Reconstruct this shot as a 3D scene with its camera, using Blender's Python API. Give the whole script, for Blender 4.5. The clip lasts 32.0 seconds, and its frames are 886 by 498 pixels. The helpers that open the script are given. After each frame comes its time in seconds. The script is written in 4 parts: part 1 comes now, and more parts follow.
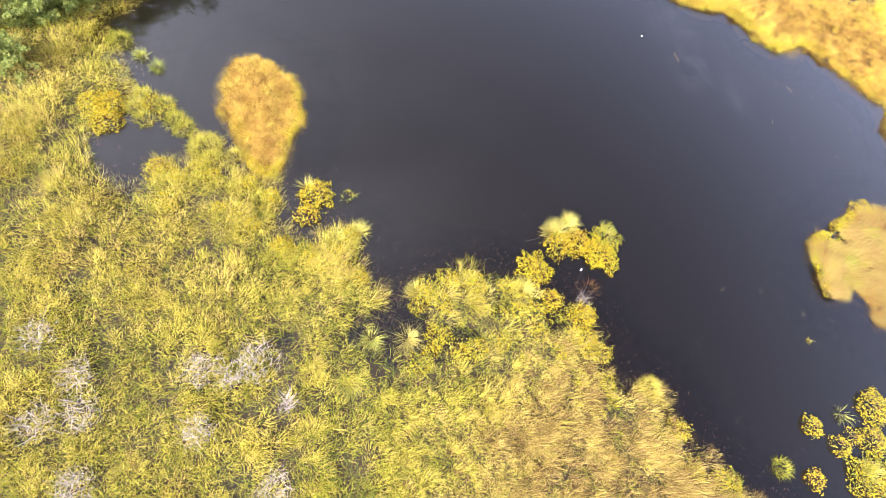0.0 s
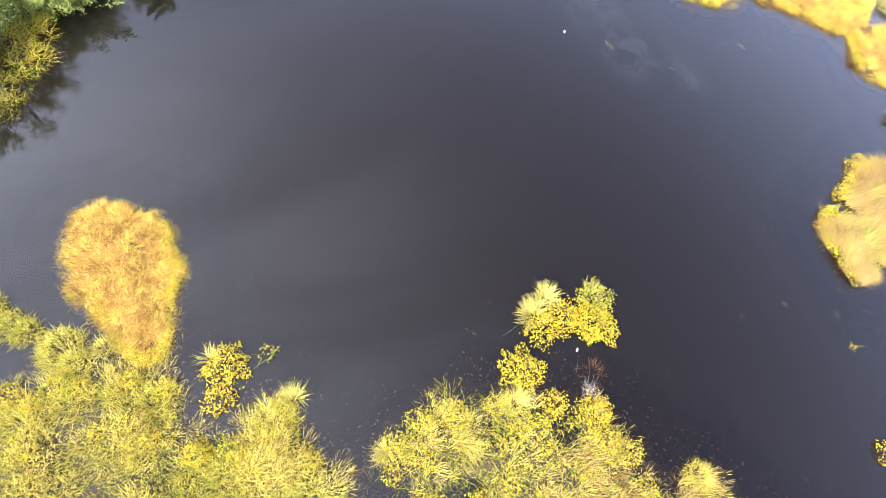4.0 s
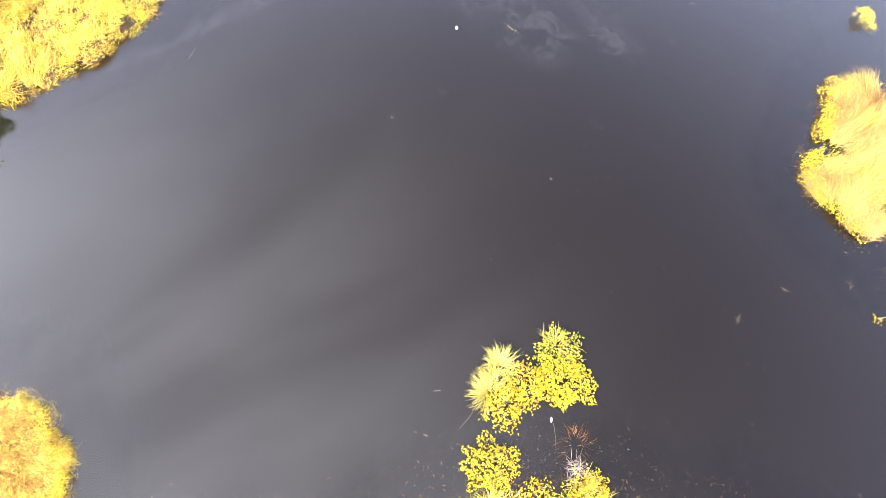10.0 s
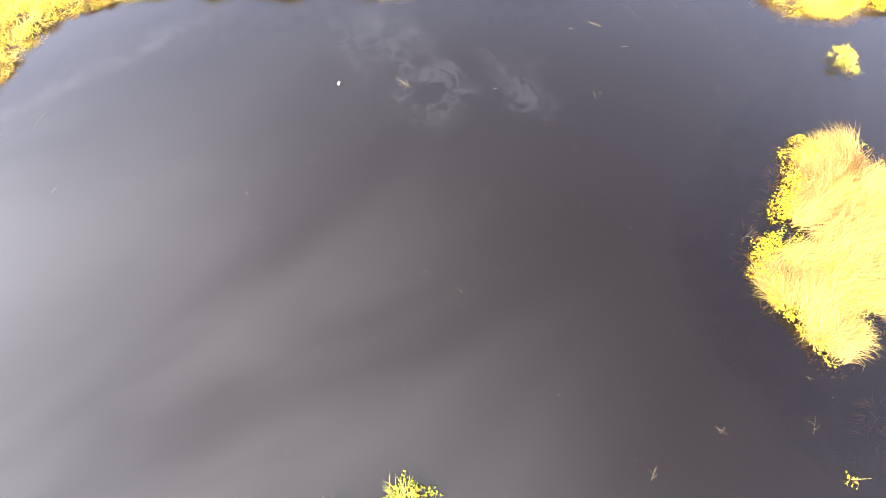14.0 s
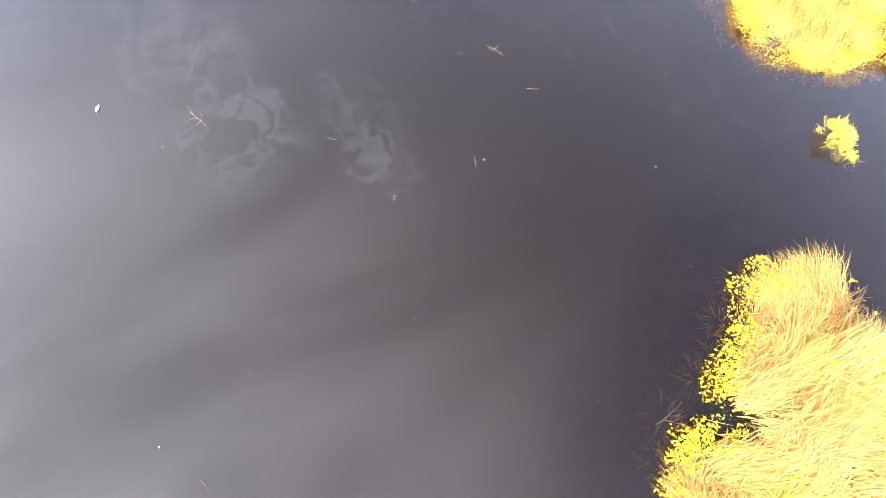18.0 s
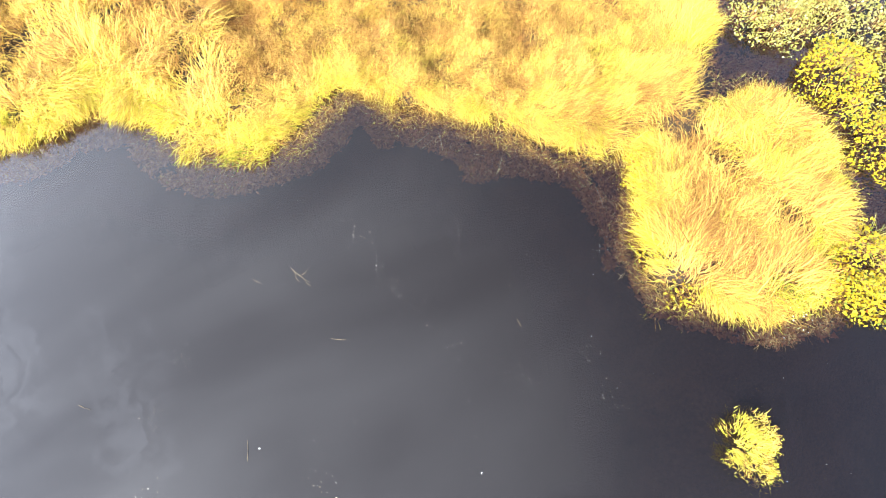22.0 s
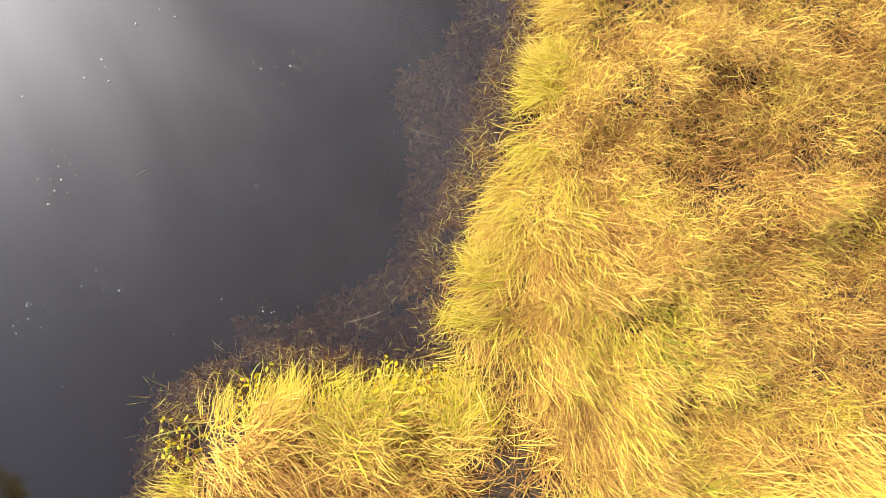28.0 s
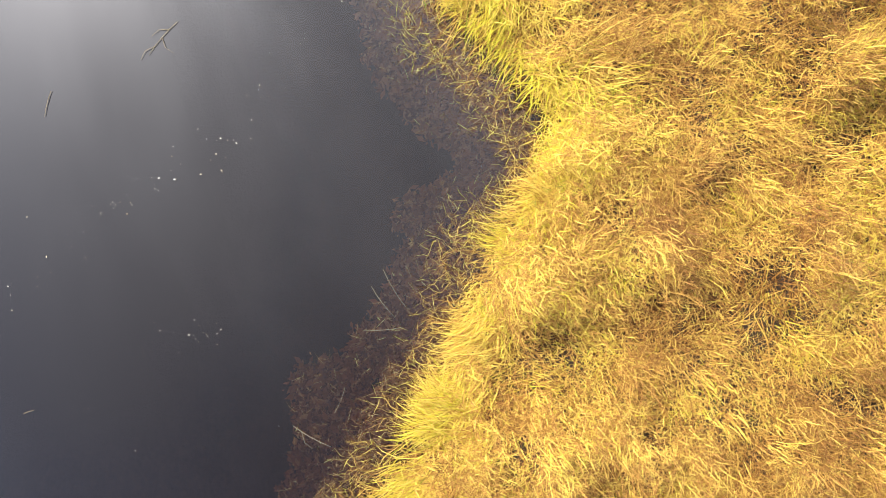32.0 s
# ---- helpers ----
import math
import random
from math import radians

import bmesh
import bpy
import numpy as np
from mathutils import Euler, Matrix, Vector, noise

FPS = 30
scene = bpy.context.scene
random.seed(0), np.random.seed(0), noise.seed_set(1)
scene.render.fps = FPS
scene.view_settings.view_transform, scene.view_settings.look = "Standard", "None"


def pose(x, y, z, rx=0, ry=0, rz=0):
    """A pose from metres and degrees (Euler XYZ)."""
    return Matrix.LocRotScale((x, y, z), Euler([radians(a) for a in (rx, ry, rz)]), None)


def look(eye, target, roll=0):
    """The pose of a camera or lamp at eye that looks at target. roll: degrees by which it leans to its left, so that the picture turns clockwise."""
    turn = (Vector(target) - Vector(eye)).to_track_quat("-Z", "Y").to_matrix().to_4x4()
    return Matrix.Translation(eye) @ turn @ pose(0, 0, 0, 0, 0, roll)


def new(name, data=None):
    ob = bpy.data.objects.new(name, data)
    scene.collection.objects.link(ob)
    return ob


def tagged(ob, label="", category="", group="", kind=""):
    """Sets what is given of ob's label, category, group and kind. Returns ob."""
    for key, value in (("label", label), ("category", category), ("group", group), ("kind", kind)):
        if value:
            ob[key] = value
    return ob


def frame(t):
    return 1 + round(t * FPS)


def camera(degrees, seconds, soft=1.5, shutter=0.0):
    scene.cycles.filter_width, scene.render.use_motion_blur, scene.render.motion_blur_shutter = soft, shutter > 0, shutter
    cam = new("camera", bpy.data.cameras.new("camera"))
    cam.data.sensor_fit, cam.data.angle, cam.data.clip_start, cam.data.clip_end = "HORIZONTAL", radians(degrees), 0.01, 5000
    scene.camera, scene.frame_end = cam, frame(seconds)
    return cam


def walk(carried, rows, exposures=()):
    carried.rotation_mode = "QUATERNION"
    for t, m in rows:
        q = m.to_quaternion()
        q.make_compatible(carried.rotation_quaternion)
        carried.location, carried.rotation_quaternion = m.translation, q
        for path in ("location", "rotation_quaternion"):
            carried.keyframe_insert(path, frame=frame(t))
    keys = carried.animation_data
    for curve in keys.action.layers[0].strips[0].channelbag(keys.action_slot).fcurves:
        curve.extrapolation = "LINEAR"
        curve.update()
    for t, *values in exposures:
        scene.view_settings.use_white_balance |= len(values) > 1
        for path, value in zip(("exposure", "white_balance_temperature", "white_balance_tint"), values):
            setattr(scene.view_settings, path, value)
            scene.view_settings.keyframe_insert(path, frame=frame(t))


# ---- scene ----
cam = camera(91.17, 32.0, 0.9)
PATH = [
    (0.0, -5.078, 0.888, 13.345, 19.62, -9.26, -3.98),
    (0.5, -4.917, 1.597, 13.192, 19.16, -9.14, -4.47),
    (1.0, -4.677, 2.331, 13.072, 18.82, -8.82, -4.90),
    (1.5, -4.415, 3.056, 12.939, 19.01, -8.46, -6.79),
    (2.0, -4.104, 3.608, 12.778, 19.19, -7.93, -9.90),
    (2.5, -3.840, 4.061, 12.611, 19.33, -7.57, -11.47),
    (3.0, -3.618, 4.477, 12.389, 19.57, -7.28, -12.94),
    (3.5, -3.386, 4.778, 12.113, 19.80, -6.93, -16.03),
    (4.0, -3.120, 5.020, 11.809, 20.44, -6.41, -20.43),
    (4.5, -2.856, 5.083, 11.523, 21.28, -5.56, -23.53),
    (6.5, -1.866, 5.296, 10.454, 21.33, -1.51, -35.52),
    (7.0, -1.783, 5.387, 10.291, 21.20, -1.49, -35.57),
    (7.5, -1.753, 5.444, 10.213, 21.01, -1.49, -35.61),
    (8.0, -1.638, 5.707, 10.254, 20.95, -1.62, -35.56),
    (8.5, -1.312, 5.960, 10.375, 20.51, -1.49, -35.31),
    (9.0, -0.832, 6.185, 10.532, 19.79, -1.18, -35.11),
    (9.5, -0.247, 6.415, 10.661, 19.27, -0.72, -34.88),
    (10.0, 0.401, 6.636, 10.784, 18.61, -0.27, -34.63),
    (10.5, 1.018, 6.743, 10.832, 18.60, 0.21, -34.46),
    (11.0, 1.592, 6.719, 10.692, 19.15, 0.65, -34.24),
    (11.5, 2.192, 6.681, 10.422, 20.06, 1.11, -34.08),
    (12.0, 2.801, 6.660, 10.137, 20.52, 1.44, -33.97),
    (12.5, 3.405, 6.599, 9.833, 21.07, 1.92, -33.72),
    (13.0, 4.050, 6.569, 9.594, 21.05, 2.34, -33.54),
    (13.5, 4.694, 6.559, 9.355, 21.06, 2.77, -33.35),
    (14.0, 5.209, 6.636, 9.192, 20.89, 2.99, -33.36),
    (14.5, 5.749, 6.810, 9.043, 20.31, 3.03, -33.64),
    (16.5, 7.983, 7.781, 7.344, 17.71, -0.72, -35.04),
    (17.0, 8.490, 7.937, 7.067, 18.11, -1.31, -31.92),
    (17.5, 9.172, 8.095, 6.781, 18.26, -1.12, -30.70),
    (18.0, 9.855, 8.295, 6.626, 17.87, -0.70, -30.49),
    (18.5, 10.631, 8.623, 6.572, 17.41, -0.26, -29.90),
    (19.0, 11.328, 9.065, 6.501, 16.46, -0.22, -29.96),
    (19.5, 12.017, 9.362, 6.448, 15.96, 0.23, -29.77),
    (20.0, 12.648, 9.595, 6.331, 16.69, 0.62, -29.40),
    (20.5, 13.339, 9.825, 6.248, 16.88, 1.37, -28.53),
    (21.0, 14.059, 10.056, 6.143, 17.41, 2.23, -28.17),
    (21.5, 14.806, 10.370, 6.099, 17.10, 3.32, -28.03),
    (22.0, 15.497, 10.675, 6.069, 15.31, 4.38, -28.01),
    (22.5, 16.067, 10.903, 5.945, 11.96, 5.19, -28.02),
    (23.0, 16.561, 11.136, 5.742, 8.91, 5.76, -28.09),
    (23.5, 17.049, 11.403, 5.444, 7.24, 6.29, -28.35),
    (24.0, 17.463, 11.783, 5.128, 6.37, 6.29, -23.60),
    (24.5, 17.802, 12.190, 4.837, 7.75, 6.08, -11.94),
    (25.0, 18.013, 12.215, 4.513, 4.43, 5.47, 0.48),
    (25.5, 18.192, 12.422, 4.241, 4.21, 4.39, 14.80),
    (26.0, 18.306, 12.592, 4.036, 4.79, 3.75, 30.58),
    (26.5, 18.371, 12.669, 3.824, 4.34, 2.88, 41.83),
    (28.5, 18.261, 12.857, 3.381, 1.71, 2.89, 60.58),
    (29.0, 18.159, 12.971, 3.385, 0.40, 2.99, 57.14),
    (29.5, 18.010, 13.219, 3.408, 1.04, 2.74, 54.64),
    (30.0, 17.848, 13.501, 3.428, 0.18, 3.47, 55.99),
    (30.5, 17.549, 13.914, 3.431, -0.72, 4.56, 65.78),
    (31.0, 17.174, 14.287, 3.386, -1.82, 5.28, 69.34),
    (31.5, 16.787, 14.496, 3.291, -0.84, 4.17, 68.78),
    (32.0, 16.397, 14.784, 3.281, 1.19, 4.59, 69.48),
]
EXPOSURES = [(0.0, 1.05, 6250, 10), (2.0, 1.2, 6050, 9), (4.0, 1.3, 5950, 9), (6.5, 1.45, 6050, 8), (9.0, 1.7, 6250, 8), (13.0, 2.08, 6700, 9), (17.0, 2.0, 6550, 9), (19.0, 1.95, 6450, 8), (21.0, 1.62, 6050, 6), (23.0, 1.3, 6150, 4), (25.0, 0.75, 6450, 6), (26.5, 0.64, 6700, 9), (30.0, 0.68, 6650, 8), (32.0, 0.82, 6550, 7)]
walk(cam, [(t, pose(x, y, z, a, b, c)) for t, x, y, z, a, b, c in PATH], EXPOSURES)

# ---- light ----
SUN_AZ, SUN_EL = math.atan2(-0.88, -0.48), radians(32)
SUN = Vector((math.sin(SUN_AZ) * math.cos(SUN_EL), math.cos(SUN_AZ) * math.cos(SUN_EL), math.sin(SUN_EL)))

CLOUD = (math.sin(radians(-78)) * math.cos(radians(46)), math.cos(radians(-78)) * math.cos(radians(46)), math.sin(radians(46)))
BRIGHT = (math.sin(radians(-88)) * math.cos(radians(44)), math.cos(radians(-88)) * math.cos(radians(44)), math.sin(radians(44)))


def nodes_of(owner):
    owner.use_nodes = True
    owner.node_tree.nodes.clear()
    return owner.node_tree


def add(tree, kind, values=(), **settings):
    """A node with its settings and the links or values of its sockets."""
    node = tree.nodes.new(kind)
    for key, value in settings.items():
        if key == "operation":
            node.operation = value
        elif key == "blend_type":
            node.data_type, node.blend_type = "RGBA", value
        elif key == "attribute_name":
            node.attribute_name = value
        elif key == "sky_type":
            node.sky_type = value
        elif key == "noise_dimensions":
            node.noise_dimensions = value
    for key, value in (values.items() if isinstance(values, dict) else enumerate(values)):
        if isinstance(value, bpy.types.NodeSocket):
            tree.links.new(value, node.inputs[key])
        elif value is not None:
            node.inputs[key].default_value = value
    return node


def ramp(tree, fac, stops):
    node = tree.nodes.new("ShaderNodeValToRGB")
    tree.links.new(fac, node.inputs[0])
    band = node.color_ramp
    while len(band.elements) < len(stops):
        band.elements.new(0.5)
    for element, (place, colour) in zip(band.elements, stops):
        element.position = place
        element.color = (*colour, 1) if len(colour) == 3 else colour
    return node.outputs[0]


def maths(tree, operation, a, b=None):
    return add(tree, "ShaderNodeMath", [a, b], operation=operation).outputs[0]


def make_sky():
    world = bpy.data.worlds.new("sky")
    scene.world = world
    t = nodes_of(world)
    sky = add(t, "ShaderNodeTexSky", sky_type="NISHITA")
    sky.sun_disc, sky.sun_elevation, sky.sun_rotation = False, SUN_EL, SUN_AZ
    way = add(t, "ShaderNodeTexCoord").outputs["Generated"]
    split = add(t, "ShaderNodeSeparateXYZ", [way])
    up = maths(t, "ADD", maths(t, "MAXIMUM", split.outputs[2], 0.0), 0.18)
    flat = add(t, "ShaderNodeCombineXYZ", [maths(t, "DIVIDE", split.outputs[0], up), maths(t, "DIVIDE", split.outputs[1], up), 0.3])
    stretch = add(t, "ShaderNodeMapping", {"Vector": flat.outputs[0], "Rotation": (0, 0, 0.9), "Scale": (0.55, 1.5, 1)})
    cloud = add(t, "ShaderNodeTexNoise", {"Vector": stretch.outputs[0], "Scale": 1.5, "Detail": 5.0, "Roughness": 0.5, "Distortion": 0.5})
    cover = add(t, "ShaderNodeMapRange", [cloud.outputs[0], 0.36, 0.68, 0.0, 1.0]).outputs[0]
    near = add(t, "ShaderNodeVectorMath", [way, tuple(SUN)], operation="DOT_PRODUCT").outputs["Value"]
    near = maths(t, "MAXIMUM", near, 0.0)
    # thin bright cloud lies over the west
    bank = add(t, "ShaderNodeVectorMath", [way, CLOUD], operation="DOT_PRODUCT").outputs["Value"]
    bank = maths(t, "MAXIMUM", bank, 0.0)
    glow = maths(t, "ADD", maths(t, "MINIMUM", maths(t, "MULTIPLY", maths(t, "POWER", bank, 2.5), 13.0), 9.8), maths(t, "MULTIPLY", maths(t, "POWER", near, 45.0), 24.0))
    glow = maths(t, "ADD", glow, maths(t, "MULTIPLY", maths(t, "POWER", near, 8.0), 6.0))
    # its brightest part hangs above the sun's side
    core = add(t, "ShaderNodeVectorMath", [way, BRIGHT], operation="DOT_PRODUCT").outputs["Value"]
    glow = maths(t, "ADD", glow, maths(t, "MULTIPLY", maths(t, "POWER", maths(t, "MAXIMUM", core, 0.0), 14.0), 6.0))
    # haze thickens towards the horizon, most of all away from the sun
    low = maths(t, "POWER", maths(t, "SUBTRACT", 1.0, maths(t, "MAXIMUM", split.outputs[2], 0.0)), 2.0)
    side = maths(t, "ADD", maths(t, "MULTIPLY", split.outputs[1], 0.22), maths(t, "MULTIPLY", split.outputs[0], 0.26))
    side = maths(t, "MAXIMUM", maths(t, "ADD", side, 0.7), 0.0)
    haze = maths(t, "MULTIPLY", maths(t, "MULTIPLY", low, side), 31.0)
    veil = maths(t, "MULTIPLY", maths(t, "ADD", glow, 0.1), maths(t, "ADD", maths(t, "MULTIPLY", cover, 0.7), 0.55))
    white = add(t, "ShaderNodeVectorMath", {0: (0.99, 0.965, 1.015), "Scale": veil}, operation="SCALE").outputs[0]
    misty = add(t, "ShaderNodeVectorMath", {0: (0.80, 0.865, 1.22), "Scale": haze}, operation="SCALE").outputs[0]
    white = add(t, "ShaderNodeVectorMath", [white, misty], operation="ADD").outputs[0]
    blue = add(t, "ShaderNodeVectorMath", {0: sky.outputs[0], "Scale": 0.5}, operation="SCALE").outputs[0]
    both = add(t, "ShaderNodeVectorMath", [blue, white], operation="ADD").outputs[0]
    back = add(t, "ShaderNodeBackground", [both, 0.10])
    t.links.new(back.outputs[0], add(t, "ShaderNodeOutputWorld").inputs[0])


make_sky()
lamp = bpy.data.lights.new("sun", "SUN")
lamp.energy, lamp.angle, lamp.color = 6.2, radians(0.6), (1.0, 0.95, 0.86)
new("sun", lamp).matrix_world = look(SUN * 60, (0, 0, 0))

# ---- materials ----


def material(name):
    m = bpy.data.materials.new(name)
    return m, nodes_of(m)


def finish(t, shader, height=None):
    out = add(t, "ShaderNodeOutputMaterial")
    t.links.new(shader, out.inputs[0])


def blade_material(name, stops, through_light=0.22, rough=0.6, gloss=0.12):
    """Plant matter: the tint of each blade or leaf picks its colour, with fine streaks along it."""
    m, t = material(name)
    tint = add(t, "ShaderNodeAttribute", attribute_name="tint").outputs["Fac"]
    where = add(t, "ShaderNodeNewGeometry").outputs["Position"]
    fine = add(t, "ShaderNodeTexNoise", {"Vector": where, "Scale": 60.0, "Detail": 2.0}).outputs[0]
    shift = add(t, "ShaderNodeMapRange", [fine, 0.3, 0.7, -0.06, 0.06]).outputs[0]
    colour = ramp(t, maths(t, "ADD", tint, shift), stops)
    skin = add(t, "ShaderNodeBsdfPrincipled", {"Base Color": colour, "Roughness": rough, "Specular IOR Level": gloss})
    lit = add(t, "ShaderNodeBsdfTranslucent", [colour])
    finish(t, add(t, "ShaderNodeMixShader", [through_light, skin.outputs[0], lit.outputs[0]]).outputs[0])
    return m


SEDGE = blade_material("sedge", [(0.0, (0.16, 0.07, 0.02)), (0.2, (0.39, 0.20, 0.05)), (0.4, (0.60, 0.39, 0.082)), (0.6, (0.70, 0.54, 0.10)), (0.78, (0.52, 0.44, 0.03)), (0.9, (0.34, 0.34, 0.03)), (1.0, (0.11, 0.16, 0.02))])
MARSH_BLADE = blade_material("marsh_blade", [(0.0, (0.10, 0.06, 0.02)), (0.2, (0.34, 0.21, 0.07)), (0.4, (0.58, 0.43, 0.13)), (0.6, (0.60, 0.49, 0.09)), (0.78, (0.48, 0.42, 0.045)), (0.9, (0.31, 0.30, 0.03)), (1.0, (0.11, 0.13, 0.02))])
PALE = blade_material("pale_sedge", [(0.0, (0.46, 0.34, 0.11)), (0.5, (0.55, 0.47, 0.115)), (1.0, (0.31, 0.34, 0.07))])
LEAF = blade_material("yellow_leaf", [(0.0, (0.30, 0.11, 0.02)), (0.2, (0.49, 0.31, 0.016)), (0.5, (0.55, 0.41, 0.018)), (0.8, (0.41, 0.36, 0.025)), (1.0, (0.14, 0.18, 0.03))], 0.28, 0.5, 0.15)
PALE_LEAF = blade_material("pale_leaf", [(0.0, (0.16, 0.15, 0.03)), (0.35, (0.33, 0.30, 0.06)), (0.7, (0.46, 0.42, 0.12)), (1.0, (0.56, 0.53, 0.26))], 0.3, 0.5, 0.15)
FOLIAGE = blade_material("foliage", [(0.0, (0.09, 0.14, 0.04)), (0.5, (0.26, 0.30, 0.075)), (1.0, (0.52, 0.50, 0.14))], 0.4)
STEM = blade_material("stem", [(0.0, (0.16, 0.05, 0.025)), (0.5, (0.28, 0.15, 0.05)), (1.0, (0.36, 0.26, 0.08))], 0.1)
WEED = blade_material("drowned_weed", [(0.0, (0.07, 0.035, 0.02)), (0.5, (0.19, 0.11, 0.05)), (0.8, (0.33, 0.22, 0.09)), (1.0, (0.42, 0.36, 0.12))], 0.1)
SILT = blade_material("sunken_litter", [(0.0, (0.16, 0.07, 0.03)), (0.5, (0.42, 0.20, 0.09)), (1.0, (0.58, 0.38, 0.18))], 0.1)
STRAW = blade_material("pale_straw", [(0.0, (0.22, 0.10, 0.03)), (0.25, (0.46, 0.30, 0.10)), (0.45, (0.36, 0.265, 0.085)), (0.65, (0.43, 0.345, 0.095)), (0.82, (0.37, 0.32, 0.05)), (1.0, (0.30, 0.32, 0.04))])
DRIFT = blade_material("driftwood", [(0.0, (0.22, 0.17, 0.10)), (1.0, (0.40, 0.33, 0.22))], 0.0, 0.8)
TWIG = blade_material("dry_twig", [(0.0, (0.14, 0.10, 0.08)), (1.0, (0.50, 0.41, 0.35))], 0.0, 0.8)
FLOAT = blade_material("floating_matter", [(0.0, (0.30, 0.22, 0.12)), (0.5, (0.6, 0.55, 0.42)), (1.0, (0.85, 0.84, 0.8))], 0.1)


def make_ground_material():
    m, t = material("peat")
    where = add(t, "ShaderNodeNewGeometry").outputs["Position"]
    big = add(t, "ShaderNodeTexNoise", {"Vector": where, "Scale": 0.9, "Detail": 6.0}).outputs[0]
    small = add(t, "ShaderNodeTexNoise", {"Vector": where, "Scale": 28.0, "Detail": 4.0, "Roughness": 0.7}).outputs[0]
    mix = maths(t, "ADD", maths(t, "MULTIPLY", big, 0.45), maths(t, "MULTIPLY", small, 0.55))
    colour = ramp(t, mix, [(0.3, (0.012, 0.008, 0.005)), (0.5, (0.040, 0.024, 0.012)), (0.64, (0.065, 0.038, 0.017)), (0.78, (0.12, 0.075, 0.03))])
    bump = add(t, "ShaderNodeBump", {"Strength": 0.6, "Distance": 0.04, "Height": small})
    skin = add(t, "ShaderNodeBsdfPrincipled", {"Base Color": colour, "Roughness": 0.9, "Normal": bump.outputs[0]})
    finish(t, skin.outputs[0])
    return m


def make_water_material():
    m, t = material("bog_water")
    where = add(t, "ShaderNodeNewGeometry").outputs["Position"]
    ripple = add(t, "ShaderNodeTexNoise", {"Vector": where, "Scale": 2.2, "Detail": 3.0}).outputs[0]
    bump = add(t, "ShaderNodeBump", {"Strength": 0.02, "Distance": 0.02, "Height": ripple}).outputs[0]
    gloss = add(t, "ShaderNodeBsdfGlossy", {"Color": (1, 1, 1, 1), "Roughness": 0.008, "Normal": bump})
    body = add(t, "ShaderNodeBsdfTransparent", [(0.68, 0.52, 0.41, 1)])
    murk = add(t, "ShaderNodeBsdfDiffuse", [(0.022, 0.017, 0.019, 1)])
    deep = add(t, "ShaderNodeMixShader", [0.22, body.outputs[0], murk.outputs[0]])
    # out in the pond the peat hides the bottom
    clear = add(t, "ShaderNodeAttribute", attribute_name="tint").outputs["Fac"]
    peaty = add(t, "ShaderNodeBsdfDiffuse", [(0.0082, 0.0060, 0.0058, 1)])
    deep = add(t, "ShaderNodeMixShader", [clear, peaty.outputs[0], deep.outputs[0]])
    # thin grey film drawn out in swirls over the middle of the pond
    warp = add(t, "ShaderNodeTexNoise", {"Vector": where, "Scale": 0.8, "Detail": 3.0, "Distortion": 1.2}).outputs["Color"]
    warp = add(t, "ShaderNodeVectorMath", [warp, (0.5, 0.5, 0.5)], operation="SUBTRACT").outputs[0]
    tear = add(t, "ShaderNodeTexNoise", {"Vector": where, "Scale": 3.6, "Detail": 6.0, "Roughness": 0.65}).outputs["Color"]
    tear = add(t, "ShaderNodeVectorMath", [tear, (0.5, 0.5, 0.5)], operation="SUBTRACT").outputs[0]
    torn = add(t, "ShaderNodeVectorMath", [where, add(t, "ShaderNodeVectorMath", {0: tear, "Scale": 1.0}, operation="SCALE").outputs[0]], operation="ADD").outputs[0]
    loose = add(t, "ShaderNodeVectorMath", [torn, add(t, "ShaderNodeVectorMath", {0: warp, "Scale": 1.6}, operation="SCALE").outputs[0]], operation="ADD").outputs[0]

    def patch(at, x, y, wide, high, soft=0.6):
        """How far a place lies inside an oval patch."""
        off = add(t, "ShaderNodeVectorMath", [at, (x, y, 0)], operation="SUBTRACT").outputs[0]
        off = add(t, "ShaderNodeVectorMath", [off, (1 / wide, 1 / high, 0)], operation="MULTIPLY").outputs[0]
        off = add(t, "ShaderNodeVectorMath", [off], operation="LENGTH").outputs["Value"]
        return add(t, "ShaderNodeMapRange", [off, 1.0 - soft, 1.0, 1.0, 0.0]).outputs[0]

    inside = maths(t, "MAXIMUM", patch(loose, 9.0, 16.0, 1.7, 2.6), patch(loose, 9.2, 13.8, 1.7, 1.4))
    inside = maths(t, "MAXIMUM", inside, patch(loose, 10.9, 12.7, 0.7, 1.7))
    drift = add(t, "ShaderNodeVectorMath", [loose, (1.5, 0.55, 1.0)], operation="MULTIPLY").outputs[0]
    strands = add(t, "ShaderNodeTexNoise", {"Vector": drift, "Scale": 1.1, "Detail": 6.0, "Roughness": 0.55, "Distortion": 1.6}).outputs[0]
    film = maths(t, "MULTIPLY", inside, add(t, "ShaderNodeMapRange", [strands, 0.42, 0.60, 0.05, 1.0]).outputs[0])
    # a round hole and a long rent where the water is bare
    film = maths(t, "MULTIPLY", film, maths(t, "SUBTRACT", 1.0, maths(t, "MAXIMUM", patch(torn, 8.95, 13.72, 0.40, 0.34, 0.08), patch(torn, 8.62, 13.86, 0.30, 0.20, 0.08))))
    film = maths(t, "MULTIPLY", film, maths(t, "SUBTRACT", 1.0, patch(torn, 10.28, 14.8, 0.40, 1.7, 0.12)))
    drawn = add(t, "ShaderNodeTexNoise", {"Vector": loose, "Scale": 1.4, "Detail": 5.0, "Distortion": 2.0}).outputs[0]
